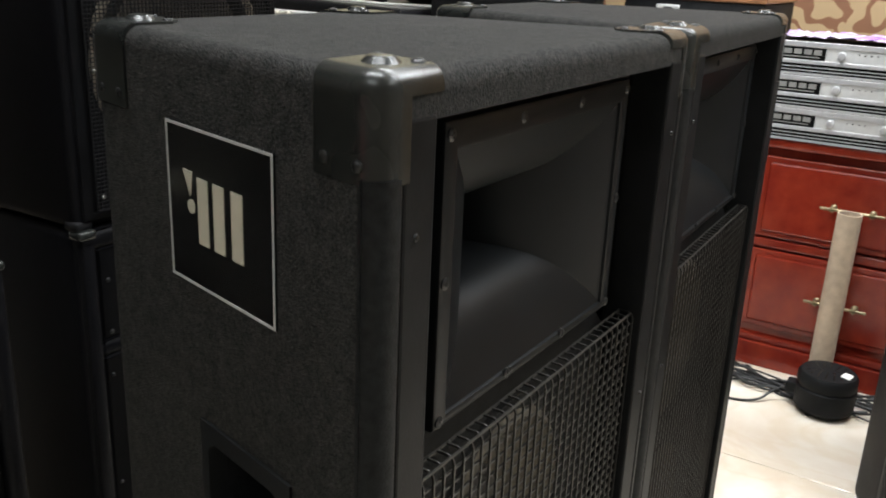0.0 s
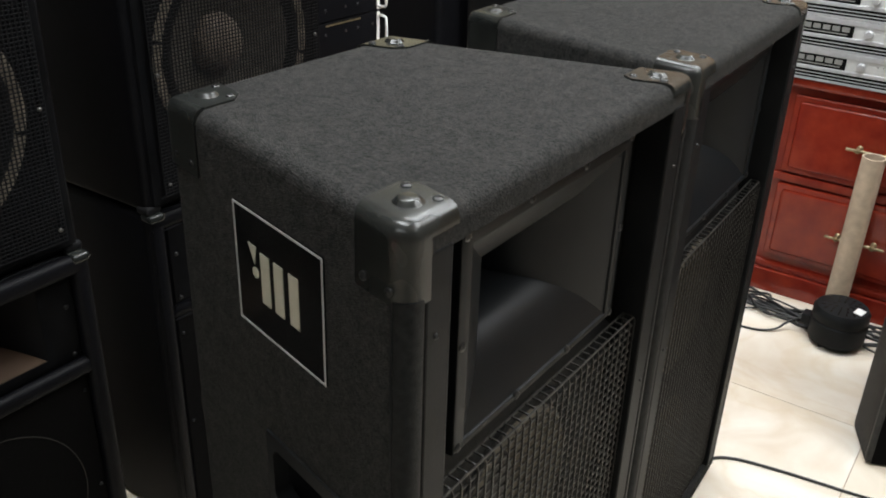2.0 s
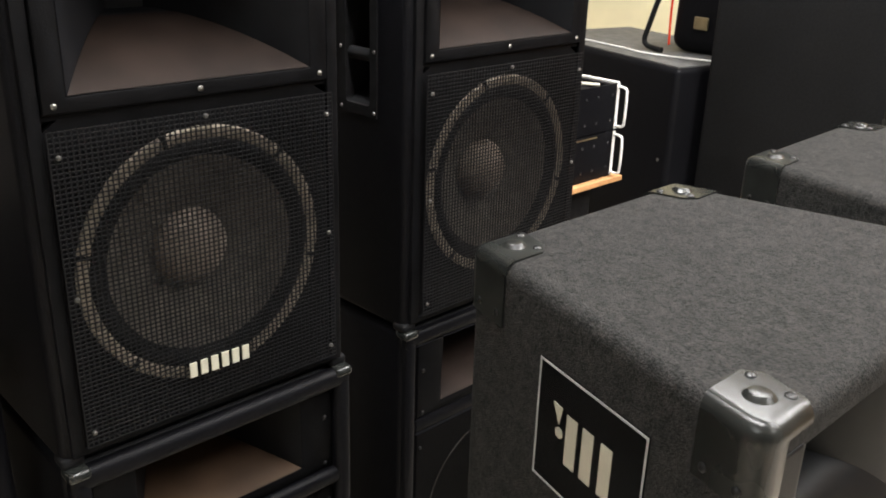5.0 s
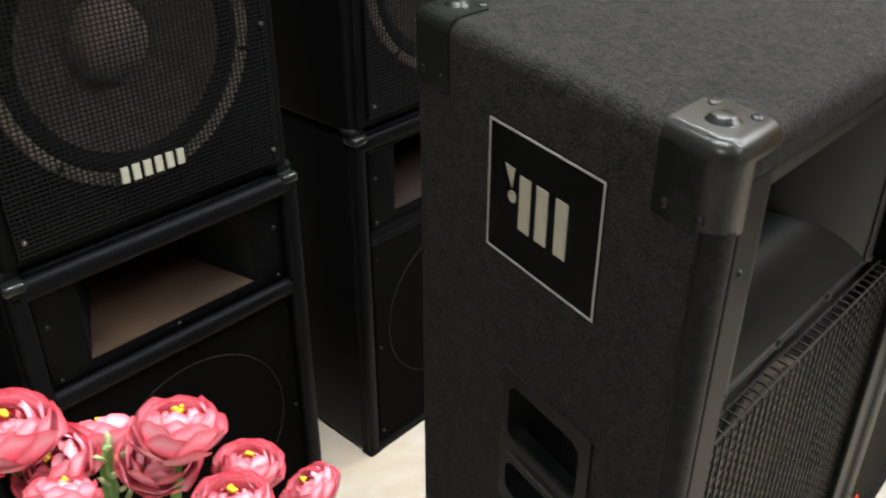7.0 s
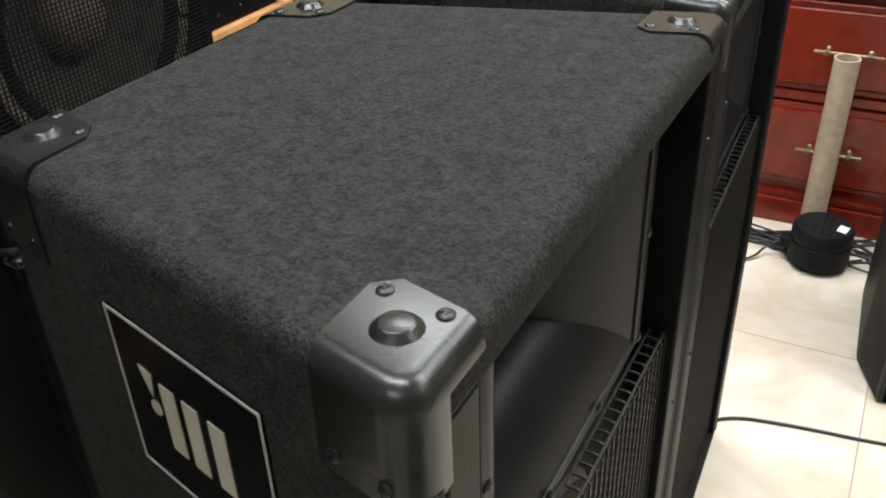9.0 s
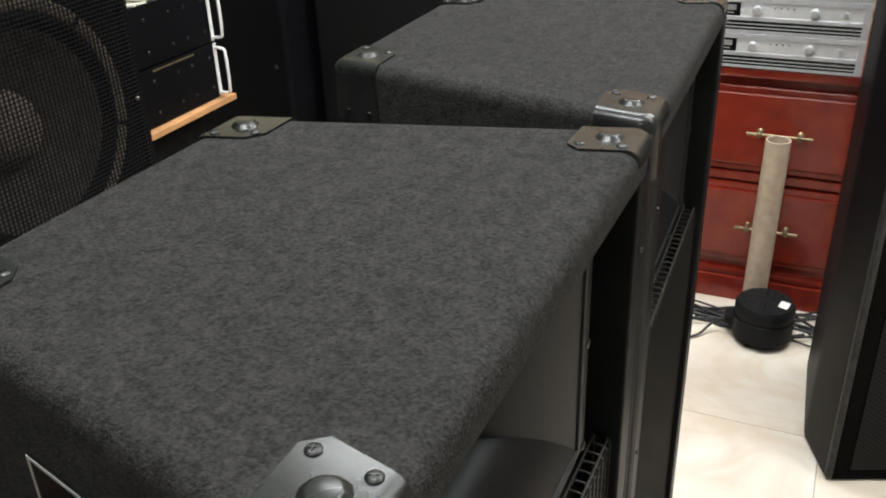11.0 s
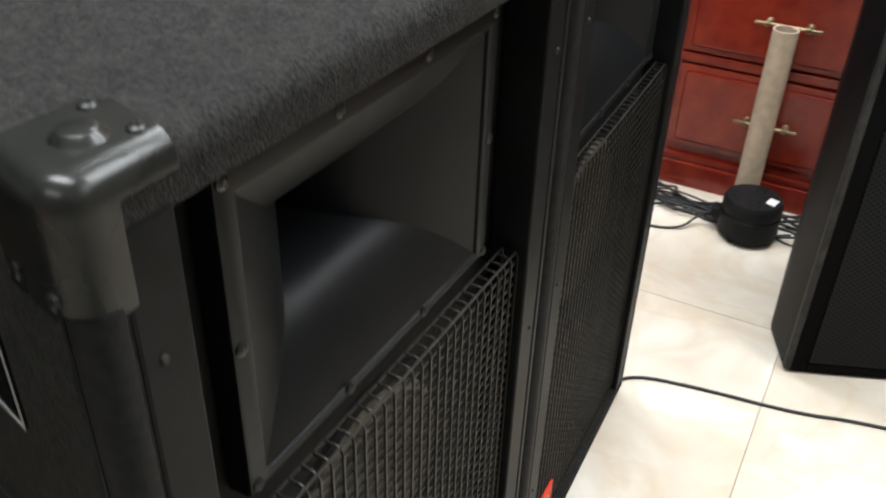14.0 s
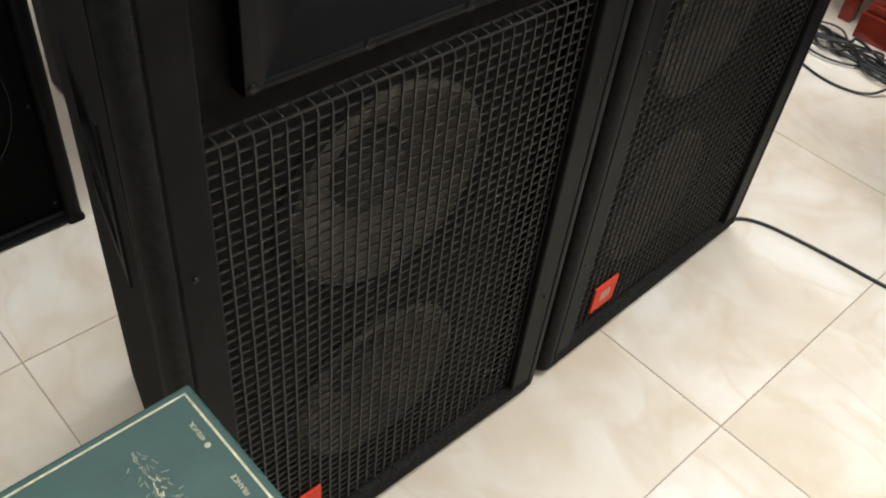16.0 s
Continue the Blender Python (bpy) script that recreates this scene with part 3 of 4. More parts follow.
                if bev:
                    bmesh.ops.bevel(bm, geom=es, offset=bev, segments=5, profile=0.5, affect="EDGES")
                return bm
            bm = join(solid(0.071, 0.0355 if end == 0 else 0.07, 0.995, 0.0, TALL - 0.0152, 0.0), solid(0.071, 0.074, TALL - 0.0152, 0.014, TALL + 0.0025, 0.0145))
            cn = part("corner", bm, STEEL, sp, "dark steel corner protector with a stacking dome", smooth=30)
            mid = tip + along * 0.037 + across * 0.040
            dome = moved(lathe([(0.0145, 0), (0.0105, 0.0038), (0.0097, 0.0045), (0.0085, 0.0048), (0.0001, 0.005)], 28), Matrix.Translation((mid.x, mid.y, TALL + 0.0022)))
            part("stacking_dome", dome, STEEL, cn, smooth=30)
            for aa, cc in ((0.060, 0.060), (0.020, 0.064)):
                p = tip + along * aa + across * cc
                screws(cn, [(p.x, p.y, TALL + 0.0027)], Matrix.Identity(4), 0.0052, BSCREW)
            turn = pose(0, 0, 0, 0, 0, math.degrees(math.atan2(out.y, out.x))) @ TO_X
            for aa in (0.022, 0.058):
                p = tip + along * aa + out * 0.0005
                screws(cn, [(p.x, p.y, 1.008)], turn, 0.0045, BSCREW)
    return sp


def side_details(sp, s):
    f = side_frame(s)
    def put(name, bm, material, parent, label="", smooth=None):
        return part(name, moved(bm, f), material, parent, label, smooth)
    b0, b1, z0, z1 = 0.119, 0.287, 0.858, 0.998
    bd = put("side_badge", box(b0, b1, z0, z1, -0.001, 0.0022, 0.0006), BADGE, sp, "black square badge with a pale border")
    for x0, x1, a, c in ((b0, b1, z0, z0 + 0.0022), (b0, b1, z1 - 0.0022, z1), (b0, b0 + 0.0022, z0 + 0.0022, z1 - 0.0022), (b1 - 0.0022, b1, z0 + 0.0022, z1 - 0.0022)):
        put("border", box(x0, x1, a, c, 0.0022, 0.0027), WHITE, bd)
    # wedge, dot and three bars in cream
    put("badge_wedge", prism([(0.259, 0.960), (0.243, 0.9595), (0.2475, 0.938)], 0.0022, 0.0028), CREAM, bd)
    put("badge_dot", moved(lathe([(0.0062, 0.0022), (0.0062, 0.0028)], 18, close=True), pose(0.2465, 0.929, 0)), CREAM, bd)
    for x in (0.2265, 0.2005, 0.172):
        put("badge_bar", box(x - 0.0085, x + 0.0085, 0.899, 0.9565, 0.0022, 0.0028), CREAM, bd)
    # recessed handle
    h0, h1 = 0.102, 0.248
    hd = put("side_handle", join(round_hole(h0, h1, 0.622, 0.727, h0 + 0.016, h1 - 0.012, 0.634, 0.709, 0.014, 0.0, 0.003),
                                 round_hole(h0, h1, 0.535, 0.622, h0 + 0.016, h1 - 0.012, 0.553, 0.600, 0.014, 0.0, 0.003)), SATIN, sp, "recessed black plastic cup handle", smooth=30)
    cup = bmesh.new()
    q = [cup.verts.new(v) for v in ((0.115, 0.553, 0.0), (0.239, 0.553, 0.0), (0.239, 0.715, 0.0), (0.115, 0.715, 0.0), (0.128, 0.57, -0.07), (0.226, 0.57, -0.07), (0.226, 0.7, -0.07), (0.128, 0.7, -0.07))]
    for u in range(4):
        w = (u + 1) % 4
        cup.faces.new((q[u], q[w], q[w + 4], q[u + 4]))
    cup.faces.new(q[4:])
    put("cup", cup, BLACK, hd)
    put("grip", sweep([(h0 + 0.012, 0.615, -0.008), (h0 + 0.03, 0.616, -0.005), (h1 - 0.03, 0.616, -0.005), (h1 - 0.008, 0.615, -0.008)], 0.0105, 10, 2), SATIN, hd, "black grip bar", smooth=40)
    for a in (0.135, 0.165, 0.19):
        put("scuff", moved(box(-0.006, 0.006, -0.0012, 0.0012, 0, 0.0004), pose(a, 0.6155, 0.0053, 0, 0, 4)), STEEL, hd)
    return bd


sp1 = trapezoid_speaker(pose(-0.319, 0.7525, 0, 0, 0, -0.7), "large grey carpeted trapezoid loudspeaker with horn, mesh grille and steel corners", True)
side_details(sp1, -1)
sp2 = trapezoid_speaker(pose(-0.327, 1.3745, 0, 0, 0, 1.5), "matching grey carpeted trapezoid loudspeaker standing beside its twin")


# ---- stacked stage loudspeakers behind ----
W, D = 0.463, 0.40


def mesh_grille(y0, y1, z0, z1, x, py, pz, t=0.0009):
    vs, fs = [], []
    def bar(x0, x1, a, c, d, e):
        k = len(vs)
        vs.extend([(x0, a, d), (x1, a, d), (x1, c, d), (x0, c, d), (x0, a, e), (x1, a, e), (x1, c, e), (x0, c, e)])
        fs.extend([tuple(k + j for j in f) for f in ((0, 1, 2, 3), (4, 7, 6, 5), (0, 4, 5, 1), (1, 5, 6, 2), (2, 6, 7, 3), (3, 7, 4, 0))])
    ny, nz = round((y1 - y0) / py), round((z1 - z0) / pz)
    for a in range(ny + 1):
        yy = y0 + (y1 - y0) * a / ny
        bar(x - t, x + t, yy - t, yy + t, z0, z1)
    for a in range(nz + 1):
        zz = z0 + (z1 - z0) * a / nz
        bar(x - t * 0.4, x + t * 1.4, y0, y1, zz - t, zz + t)
    me = bpy.data.meshes.new("bars")
    me.from_pydata(vs, [], fs)
    bm = bmesh.new()
    bm.from_mesh(me)
    bpy.data.meshes.remove(me)
    return bm


STACK_SIDE = Matrix.Translation((0, -W / 2, 0)) @ Matrix(((-1, 0, 0), (0, 0, -1), (0, 1, 0))).to_4x4()


def stage_speaker(m, tall, g0, g1, h0, h1, hy, cone_z, label, badge=False, clear=True, handle=False, lit_floor=False, roll=0.0):
    sp = thing("stage_loudspeaker", m, label, "loudspeaker", "stacked stage loudspeakers")
    hw = W / 2
    bm = box(-D, 0, -hw, hw, 0, tall, 0.016, 4)
    bmesh.ops.delete(bm, geom=[f for f in bm.faces if f.normal.x > 0.99], context="FACES")
    if handle:
        cut_rect(bm, STACK_SIDE, *HANDLE)
    part("cabinet", bm, VINYL, sp, "black textured vinyl covering", smooth=50)
    part("baffle", join(ring_plate(-hw + 0.012, hw - 0.012, h0 - 0.02, tall - 0.012, -hy - 0.01, hy + 0.01, h0, h1 + 0.005, -0.008, 0.0),
                        hole_panel(-hw + 0.012, hw - 0.012, 0.012, h0 - 0.02, 0, cone_z, 0.17, -0.008, 0.0)), STAGE, sp)
    part("front_frame", ring_plate(-hw + 0.012, hw - 0.012, 0.014, tall - 0.014, -hw + 0.03, hw - 0.03, g0 - 0.006, tall - 0.03, 0.0, 0.006, 0.002), STAGE, sp, smooth=30)
    # horn flange with flare
    gap = 0.012
    hh, hc = (h1 - h0 - 0.008) / 2, (h0 + 0.008 + h1) / 2
    hp = part("horn_plate", ring_plate(-hw + 0.032, hw - 0.032, h0 - gap, tall - 0.032, -hy, hy, h0 + 0.008, h1, 0.002, 0.009, 0.003), STAGE, sp, "black moulded horn flange", smooth=30)
    part("horn_flare", moved(flare(hy, hh, 0.028, 0.03, 0.2, 0.0085, 1.0, 0.6, 10, 6), pose(0, 0, hc)), HORNGREY, hp, "dark grey tapering horn throat", smooth=50)
    # strip over the flare's floor, the light falling there put into its colour
    bm = bmesh.new()
    strip = []
    for q in range(9):
        t = q * 0.1
        a, zq = (0.028 + (hy - 0.028) * (1 - t)) - 0.001, hc - (0.03 + (hh - 0.03) * (1 - t) ** (1 / 0.6)) + 0.0012
        strip.append([bm.verts.new((0.0085 - 0.2 * t, u * a, zq)) for u in (-1, 1)])
    for a, c in zip(strip, strip[1:]):
        bm.faces.new((a[0], a[1], c[1], c[0]))
    part("horn_floor", bm, BRIGHTLIT if lit_floor else FAINTLIT, hp, "horn floor strip with brown light in its colour", smooth=50)
    screws(hp, [(0.009, y, h0 - 0.002) for y in (-hw + 0.045, 0, hw - 0.045)] + [(0.009, s * (hw - 0.045), (h0 + tall) / 2) for s in (-1, 1)], TO_X, 0.004, SCREW if clear else BSCREW)
    if clear:
        wf = part("woofer", moved(lathe([(0.181, -0.004), (0.181, 0.005), (0.179, 0.007), (0.169, 0.007), (0.163, 0.002)], 56, "x"), pose(0.0, -0.004, cone_z)), GASKET, sp, "round woofer gasket", smooth=40)
        for q in range(6):
            a = radians(q * 60 + 17)
            part("clip", moved(box(0.0, 0.0085, -0.003, 0.003, 0.166, 0.183), pose(0, -0.004, cone_z) @ pose(0, 0, 0, math.degrees(a))), BLACK, wf)
        part("surround", moved(lathe([(0.164, 0.003), (0.158, 0.007), (0.15, 0.006), (0.143, -0.002), (0.139, -0.004)], 56, "x"), pose(0.0, -0.004, cone_z)), BLACK, wf, smooth=60)
        part("cone", moved(lathe([(0.14, -0.004), (0.125, -0.012), (0.09, -0.034), (0.045, -0.056)], 56, "x"), pose(0.0, -0.004, cone_z)), CONE, wf, "dark paper cone", smooth=60)
        part("dust_cap", moved(lathe([(0.056, -0.048), (0.053, -0.036), (0.043, -0.022), (0.025, -0.013), (0.0005, -0.010)], 36, "x"), pose(0.0, -0.004, cone_z)), CAP, wf, "brown dust cap", smooth=60)
        part("grille", mesh_grille(-hw + 0.03, hw - 0.03, g0, g1, 0.016, 0.0072, 0.0062, 0.0008), DWIRE, sp, "black wire mesh grille")
    else:
        part("grille", box(0, 0.010, -hw + 0.03, hw - 0.03, g0, g1, 0.003), FOAM, sp, "black cloth grille")
        part("woofer_ring", moved(lathe([(0.1672, 0.010), (0.167, 0.0106), (0.1662, 0.0106), (0.166, 0.010)], 64, "x"), pose(0, 0, cone_z)), FAINT, sp, "thin pale ring line")
    screws(sp, [(0.018 if clear else 0.011, y, z) for y in (-hw + 0.04, hw - 0.04) for z in (g0 + 0.02, (g0 + g1) / 2, g1 - 0.03)] + [(0.018 if clear else 0.011, 0, g1 - 0.006)], TO_X, 0.0032, SCREW if clear else BSCREW)
    for s in (-1, 1):
        for z, sg in ((0, 1), (tall, -1)):
            c = join(box(roll - 0.03, roll + 0.002, min(s * (hw + 0.002), s * (hw - 0.03)), max(s * (hw + 0.002), s * (hw - 0.03)), min(z - sg * 0.002, z + sg * 0.014), max(z - sg * 0.002, z + sg * 0.014), 0.006, 3))
            part("corner", c, STEEL if sg < 0 else BLACK, sp, "worn metal corner cap" if sg < 0 else "", smooth=40)
    if roll:
        part("edge_roll", join(box(0.0, roll, -hw, hw, tall - 0.033, tall, 0.011, 3), box(0.0, roll * 0.9, -hw + 0.02, hw - 0.02, g1 + 0.002, h0 - gap - 0.001, 0.011, 3), box(0.0, roll * 0.9, -hw + 0.02, hw - 0.02, 0.0, g0 - 0.001, 0.011, 3),
                               *[box(0.0, roll, min(s * hw, s * (hw - 0.029)), max(s * hw, s * (hw - 0.029)), 0.0, tall - 0.008, 0.011, 3) for s in (-1, 1)]), VINYL, sp, "rounded vinyl front edge", smooth=50)
    if badge:
        bd = part("name_plate", box(0.0172, 0.0185, -0.052, 0.046, 0.078, 0.104), BADGE, sp)
        for q in range(6):
            y0 = -0.053 + q * 0.0167
            part("plate_mark", box(0.0185, 0.0205, y0 + 0.001, y0 + 0.0115, 0.081, 0.103), CREAM, bd)
    return sp


def cut_rect(bm, frame4, a0, a1, c0, c1):
    """Cuts a rectangle out of the flat wall that faces along the frame's z."""
    out = frame4.to_3x3() @ Vector((0, 0, 1))
    wall = max((f for f in bm.faces if f.normal.dot(out) > 0.98), key=lambda f: f.calc_area())
    es = list(wall.edges)
    bmesh.ops.delete(bm, geom=[wall], context="FACES_ONLY")
    vs = [bm.verts.new(frame4 @ Vector(q)) for q in ((a0, c0, 0), (a1, c0, 0), (a1, c1, 0), (a0, c1, 0))]
    es += [bm.edges.new((vs[q], vs[(q + 1) % 4])) for q in range(4)]
    bmesh.ops.triangle_fill(bm, edges=es, use_beauty=True)


HANDLE = (0.085, 0.155, 0.385, 0.575)


def stack_handle(sp):
    f = STACK_SIDE
    a0, a1, c0, c1 = HANDLE
    hd = part("side_handle", moved(round_hole(a0 - 0.014, a1 + 0.014, c0 - 0.014, c1 + 0.014, a0 + 0.003, a1 - 0.003, c0 + 0.003, c1 - 0.003, 0.008, 0.0, 0.003), f), BLACK, sp, "black recessed side handle")
    cup = bmesh.new()
    q = [cup.verts.new(v) for v in ((a0, c0, 0), (a1, c0, 0), (a1, c1, 0), (a0, c1, 0), (a0 + 0.01, c0 + 0.045, -0.07), (a1 - 0.01, c0 + 0.045, -0.07), (a1 - 0.01, c1 - 0.02, -0.07), (a0 + 0.01, c1 - 0.02, -0.07))]
    for u in range(4):
        w = (u + 1) % 4
        cup.faces.new((q[u], q[w], q[w + 4], q[u + 4]))
    cup.faces.new(q[4:])
    part("cup", moved(cup, f), SATIN, hd)
    part("grip", moved(sweep([(a0, (c0 + c1) / 2 - 0.01, -0.012), (a1, (c0 + c1) / 2 - 0.01, -0.012)], 0.011, 10), f), SATIN, hd, smooth=40)
    screws(hd, [tuple(f @ Vector((x, z, 0.003))) for x in (a0 - 0.008, a1 + 0.008) for z in (c0 - 0.006, (c0 + c1) / 2, c1 + 0.006)], pose(0, 0, 0, 90, 0, 0), 0.0032)


YAM_Y, S2_Y = 0.4405, 1.0435
low = (0.715, 0.03, 0.495, 0.541, 0.69, 0.14, 0.29)
up_ = (0.74, 0.03, 0.452, 0.482, 0.69, 0.17, 0.2495)
stage_speaker(pose(-1.14, YAM_Y, 0), *low, "black vinyl stage loudspeaker with open horn and dark cloth grille", clear=False, lit_floor=True, roll=0.026)
up1 = stage_speaker(pose(-1.132, YAM_Y, 0.717), *up_, "black vinyl stage loudspeaker with mesh grille and cream nameplate", badge=True)
lo2 = stage_speaker(pose(-1.15, S2_Y, 0), *low, "black vinyl stage loudspeaker with open horn, carrying another on top", clear=False, roll=0.012)
up2 = stage_speaker(pose(-1.15, S2_Y, 0.717, 0, 0, 1), *up_, "upper black vinyl stage loudspeaker with mesh grille and side handle", handle=True)
stack_handle(up2)


pk = part("wooden_plank", box(-0.01, 0.01, -0.009, 0.009, 0, 0.3, 0.002), mat("brown_wood", (0.22, 0.12, 0.055), 0.6, 0, 0.2, 25, bump=0.1))
tagged(pk, "narrow raw wooden plank standing beside the stacked loudspeakers", "plank").matrix_world = pose(-1.22, 0.692, 0)


# ---- back of the room ----
def plain_cabinet(name, m, w, d, h, label, category, material, bev=0.02):
    ob = thing(name, m, label, category)
    part("body", box(-w / 2, w / 2, 0, d, 0, h, bev, 4), material, ob, smooth=50)
    part("base_skid", box(-w / 2 + 0.03, w / 2 - 0.03, 0.03, d - 0.03, 0, 0.012), BLACK, ob)
    return ob


tallc = thing("tall_cabinet", pose(-1.215, 2.27, 0), "tall black carpeted loudspeaker cabinet seen from its plain side", "loudspeaker cabinet")
part("body", prism([(-0.25, 0), (0.288, 0), (0.1, 0.45), (-0.14, 0.45)], 0, 1.6, 0.015, 4), DULLVINYL, tallc, smooth=50)
part("edge_trim", box(0.268, 0.290, -0.003, 0.012, 0.01, 1.59, 0.006), STEEL, tallc)
boxa = plain_cabinet("bass_cabinet", pose(-1.52, 2.2, 0, 0, 0, -14) @ pose(-0.4, 0, 0), 0.8, 0.5, 0.985, "black bass cabinet with a dusty grey top", "loudspeaker cabinet", VINYL)
screws(boxa, [(0.36, -0.001, 0.7)], pose(0, 0, 0, 90, 0, 0), 0.005)
part("top_panel", box(-0.385, 0.385, 0.015, 0.485, 0.984, 0.9875), mat("dusty_top", (0.075, 0.074, 0.07), 0.7, 0, 0.25, 40, bump=0.1), boxa, "dusty grey top")
leftc = plain_cabinet("floor_cabinet", pose(-1.2, -0.23, 0, 0, 0, 90), 0.8, 0.5, 0.92, "black carpeted cabinet beside the stacked loudspeakers", "loudspeaker cabinet", VINYL)

# hi-fi loudspeaker on a red wooden stand
HS = 0.48
hs = thing("speaker_stand", pose(-0.785, 2.58, 0), "open red-brown wooden stand carrying a hi-fi loudspeaker", "stand")
part("top_board", box(-0.19, 0.185, 0.06, 0.38, HS - 0.03, HS, 0.004), WOODRED, hs)
for sx in (-0.172, 0.147):
    for sy in (0.105, 0.345):
        part("leg", box(sx - 0.019, sx + 0.019, sy - 0.019, sy + 0.019, 0, HS - 0.03, 0.003), WOODRED, hs)
    part("side_rail", box(sx - 0.01, sx + 0.01, 0.124, 0.326, 0.2, 0.24, 0.003), WOODRED, hs)
for sy in (0.105, 0.345):
    part("cross_rail", box(-0.153, 0.128, sy - 0.01, sy + 0.01, 0.2, 0.24, 0.003), WOODRED, hs)
hf = thing("hifi_loudspeaker", pose(-0.785, 2.58, HS), "black hi-fi loudspeaker with a pale grey tweeter ring", "loudspeaker")
part("cabinet", box(-0.2, 0.2, 0, 0.38, 0, 1.05 - HS, 0.006), BLACK, hf, smooth=40)
part("top_board", box(-0.205, 0.205, -0.005, 0.385, 1.05 - HS, 1.07 - HS, 0.004), mat("brown_veneer", (0.2, 0.09, 0.04), 0.4, 0, 0.2, 20), hf, "brown wood top")
tw = part("tweeter_ring", moved(lathe([(0.04, 0), (0.042, 0.008), (0.06, 0.014), (0.078, 0.01), (0.08, 0)], 40), pose(-0.025, 0, 0.872 - HS, 90, 0, 0)), RINGGREY, hf, "pale grey round ring", smooth=40)
part("dome", moved(lathe([(0.041, 0.002), (0.03, 0.004), (0.018, 0.012), (0.001, 0.016)], 28), pose(-0.025, 0, 0.872 - HS, 90, 0, 0)), BADGE, tw, smooth=60)
sq = part("super_tweeter", box(-0.1, -0.033, -0.008, 0, 0.965 - HS, 1.035 - HS, 0.003), PANEL, hf, "pale square tweeter")
part("slot", box(-0.078, -0.055, -0.0095, -0.008, 0.972 - HS, 1.028 - HS), BLACK, sq)
knob_plate = part("control_plate", box(0.085, 0.125, -0.003, 0, 0.86 - HS, 0.9 - HS), SATIN, hf)
for x in (0.094, 0.116):
    part("control_knob", moved(lathe([(0.007, 0), (0.0065, 0.009), (0.0005, 0.0095)], 14), pose(x, -0.003, 0.88 - HS, 90, 0, 0)), ALU, knob_plate, smooth=40)
part("label_plate", box(0.03, 0.1, -0.003, 0, 0.995 - HS, 1.012 - HS), PANEL, hf)

# amplifiers on a shelf board
RKX, RKY, RKZ, RKH = -1.52, 1.672, 0.714, 0.133
shelf_stand = thing("rack_stand", pose(RKX, RKY, 0), "black equipment stand with a pine shelf board", "stand")
part("stand_body", box(-0.42, -0.03, -0.2, 0.2, 0, RKZ - 0.013, 0.005), BLACK, shelf_stand)
part("shelf_board", box(-0.45, 0.020, -0.27, 0.272, RKZ - 0.015, RKZ, 0.002), PINE, shelf_stand, "raw pine board")
for q in range(2):
    am = thing("rack_amplifier", pose(RKX, RKY, RKZ + q * RKH), "black rack amplifier with white metal handles", "amplifier", "rack amplifiers")
    part("chassis", box(-0.4, -0.002, -0.215, 0.215, 0.003, RKH - 0.004 - 0.02 * q, 0.002), BLACK, am)
    part("face", box(-0.002, 0.002, -0.241, 0.2405, 0.002, RKH - 0.002, 0.001), VINYL, am)
    if q:
        part("side_rim", box(-0.4, 0.002, 0.2305, 0.2405, RKH - 0.005, RKH + 0.001, 0.001), PAINT, am, "white top edge rail")
        for s in (-1, 1):
            part("side_cheek", box(-0.4, -0.003, s * 0.223 - 0.006, s * 0.223 + 0.006, 0.003, RKH - 0.006, 0.001), BLACK, am)
    else:
        part("gold_strip", box(0.002, 0.003, 0.02, 0.16, RKH - 0.012, RKH - 0.008), BRASS, am)
    for s in (-1, 1):
        h = RKH
        part("handle", sweep([(0, s * 0.236, 0.012), (0.026, s * 0.236, 0.012), (0.033, s * 0.236, 0.019), (0.033, s * 0.236, h - 0.02), (0.026, s * 0.236, h - 0.013), (0, s * 0.236, h - 0.012)], 0.0036, 8, 1), PAINT, am, "white handle", smooth=40)
        part("handle_plate", box(0.001, 0.004, s * 0.236 - 0.005, s * 0.236 + 0.005, 0.004, h - 0.003), PAINT, am, "white edge plate")
    screws(am, [(0.002, y, z2) for y in (-0.15, 0.02, 0.1, 0.15, 0.213) for z2 in (0.03, 0.1)], TO_X, 0.004, BSCREW)
cr = random.Random(5)
for q in range(5):
    pts = [(RKX - 0.04 - 0.03 * a + cr.uniform(-0.02, 0.02), RKY + 0.02 + 0.03 * q + cr.uniform(-0.05, 0.05), RKZ + 2 * RKH - 0.018 + 0.004 * (a % 3) + 0.003 * q) for a in range(9)]
    tagged(part("wire", sweep(pts, 0.0045, 7, 2), CREAM, smooth=60), "crumpled pale wire lying in the open amplifier top", "wire", "amplifier wires")

# red chest of drawers
ch = thing("chest_of_drawers", pose(-0.2, 2.62, 0), "glossy red lacquered wooden chest with brass handles", "chest of drawers")
part("carcass", box(-0.37, 0.37, 0.012, 0.45, 0.02, 0.662, 0.004), WOODRED, ch)
part("top", box(-0.385, 0.385, -0.02, 0.46, 0.664, 0.694, 0.009, 3), WOODRED, ch, smooth=40)
part("plinth", join(box(-0.38, 0.38, -0.012, 0.455, 0, 0.075, 0.004), box(-0.375, 0.375, -0.004, 0.452, 0.075, 0.1, 0.008)), WOODRED, ch)
part("rail", box(-0.37, 0.37, -0.004, 0.012, 0.372, 0.398, 0.004), WOODRED, ch)
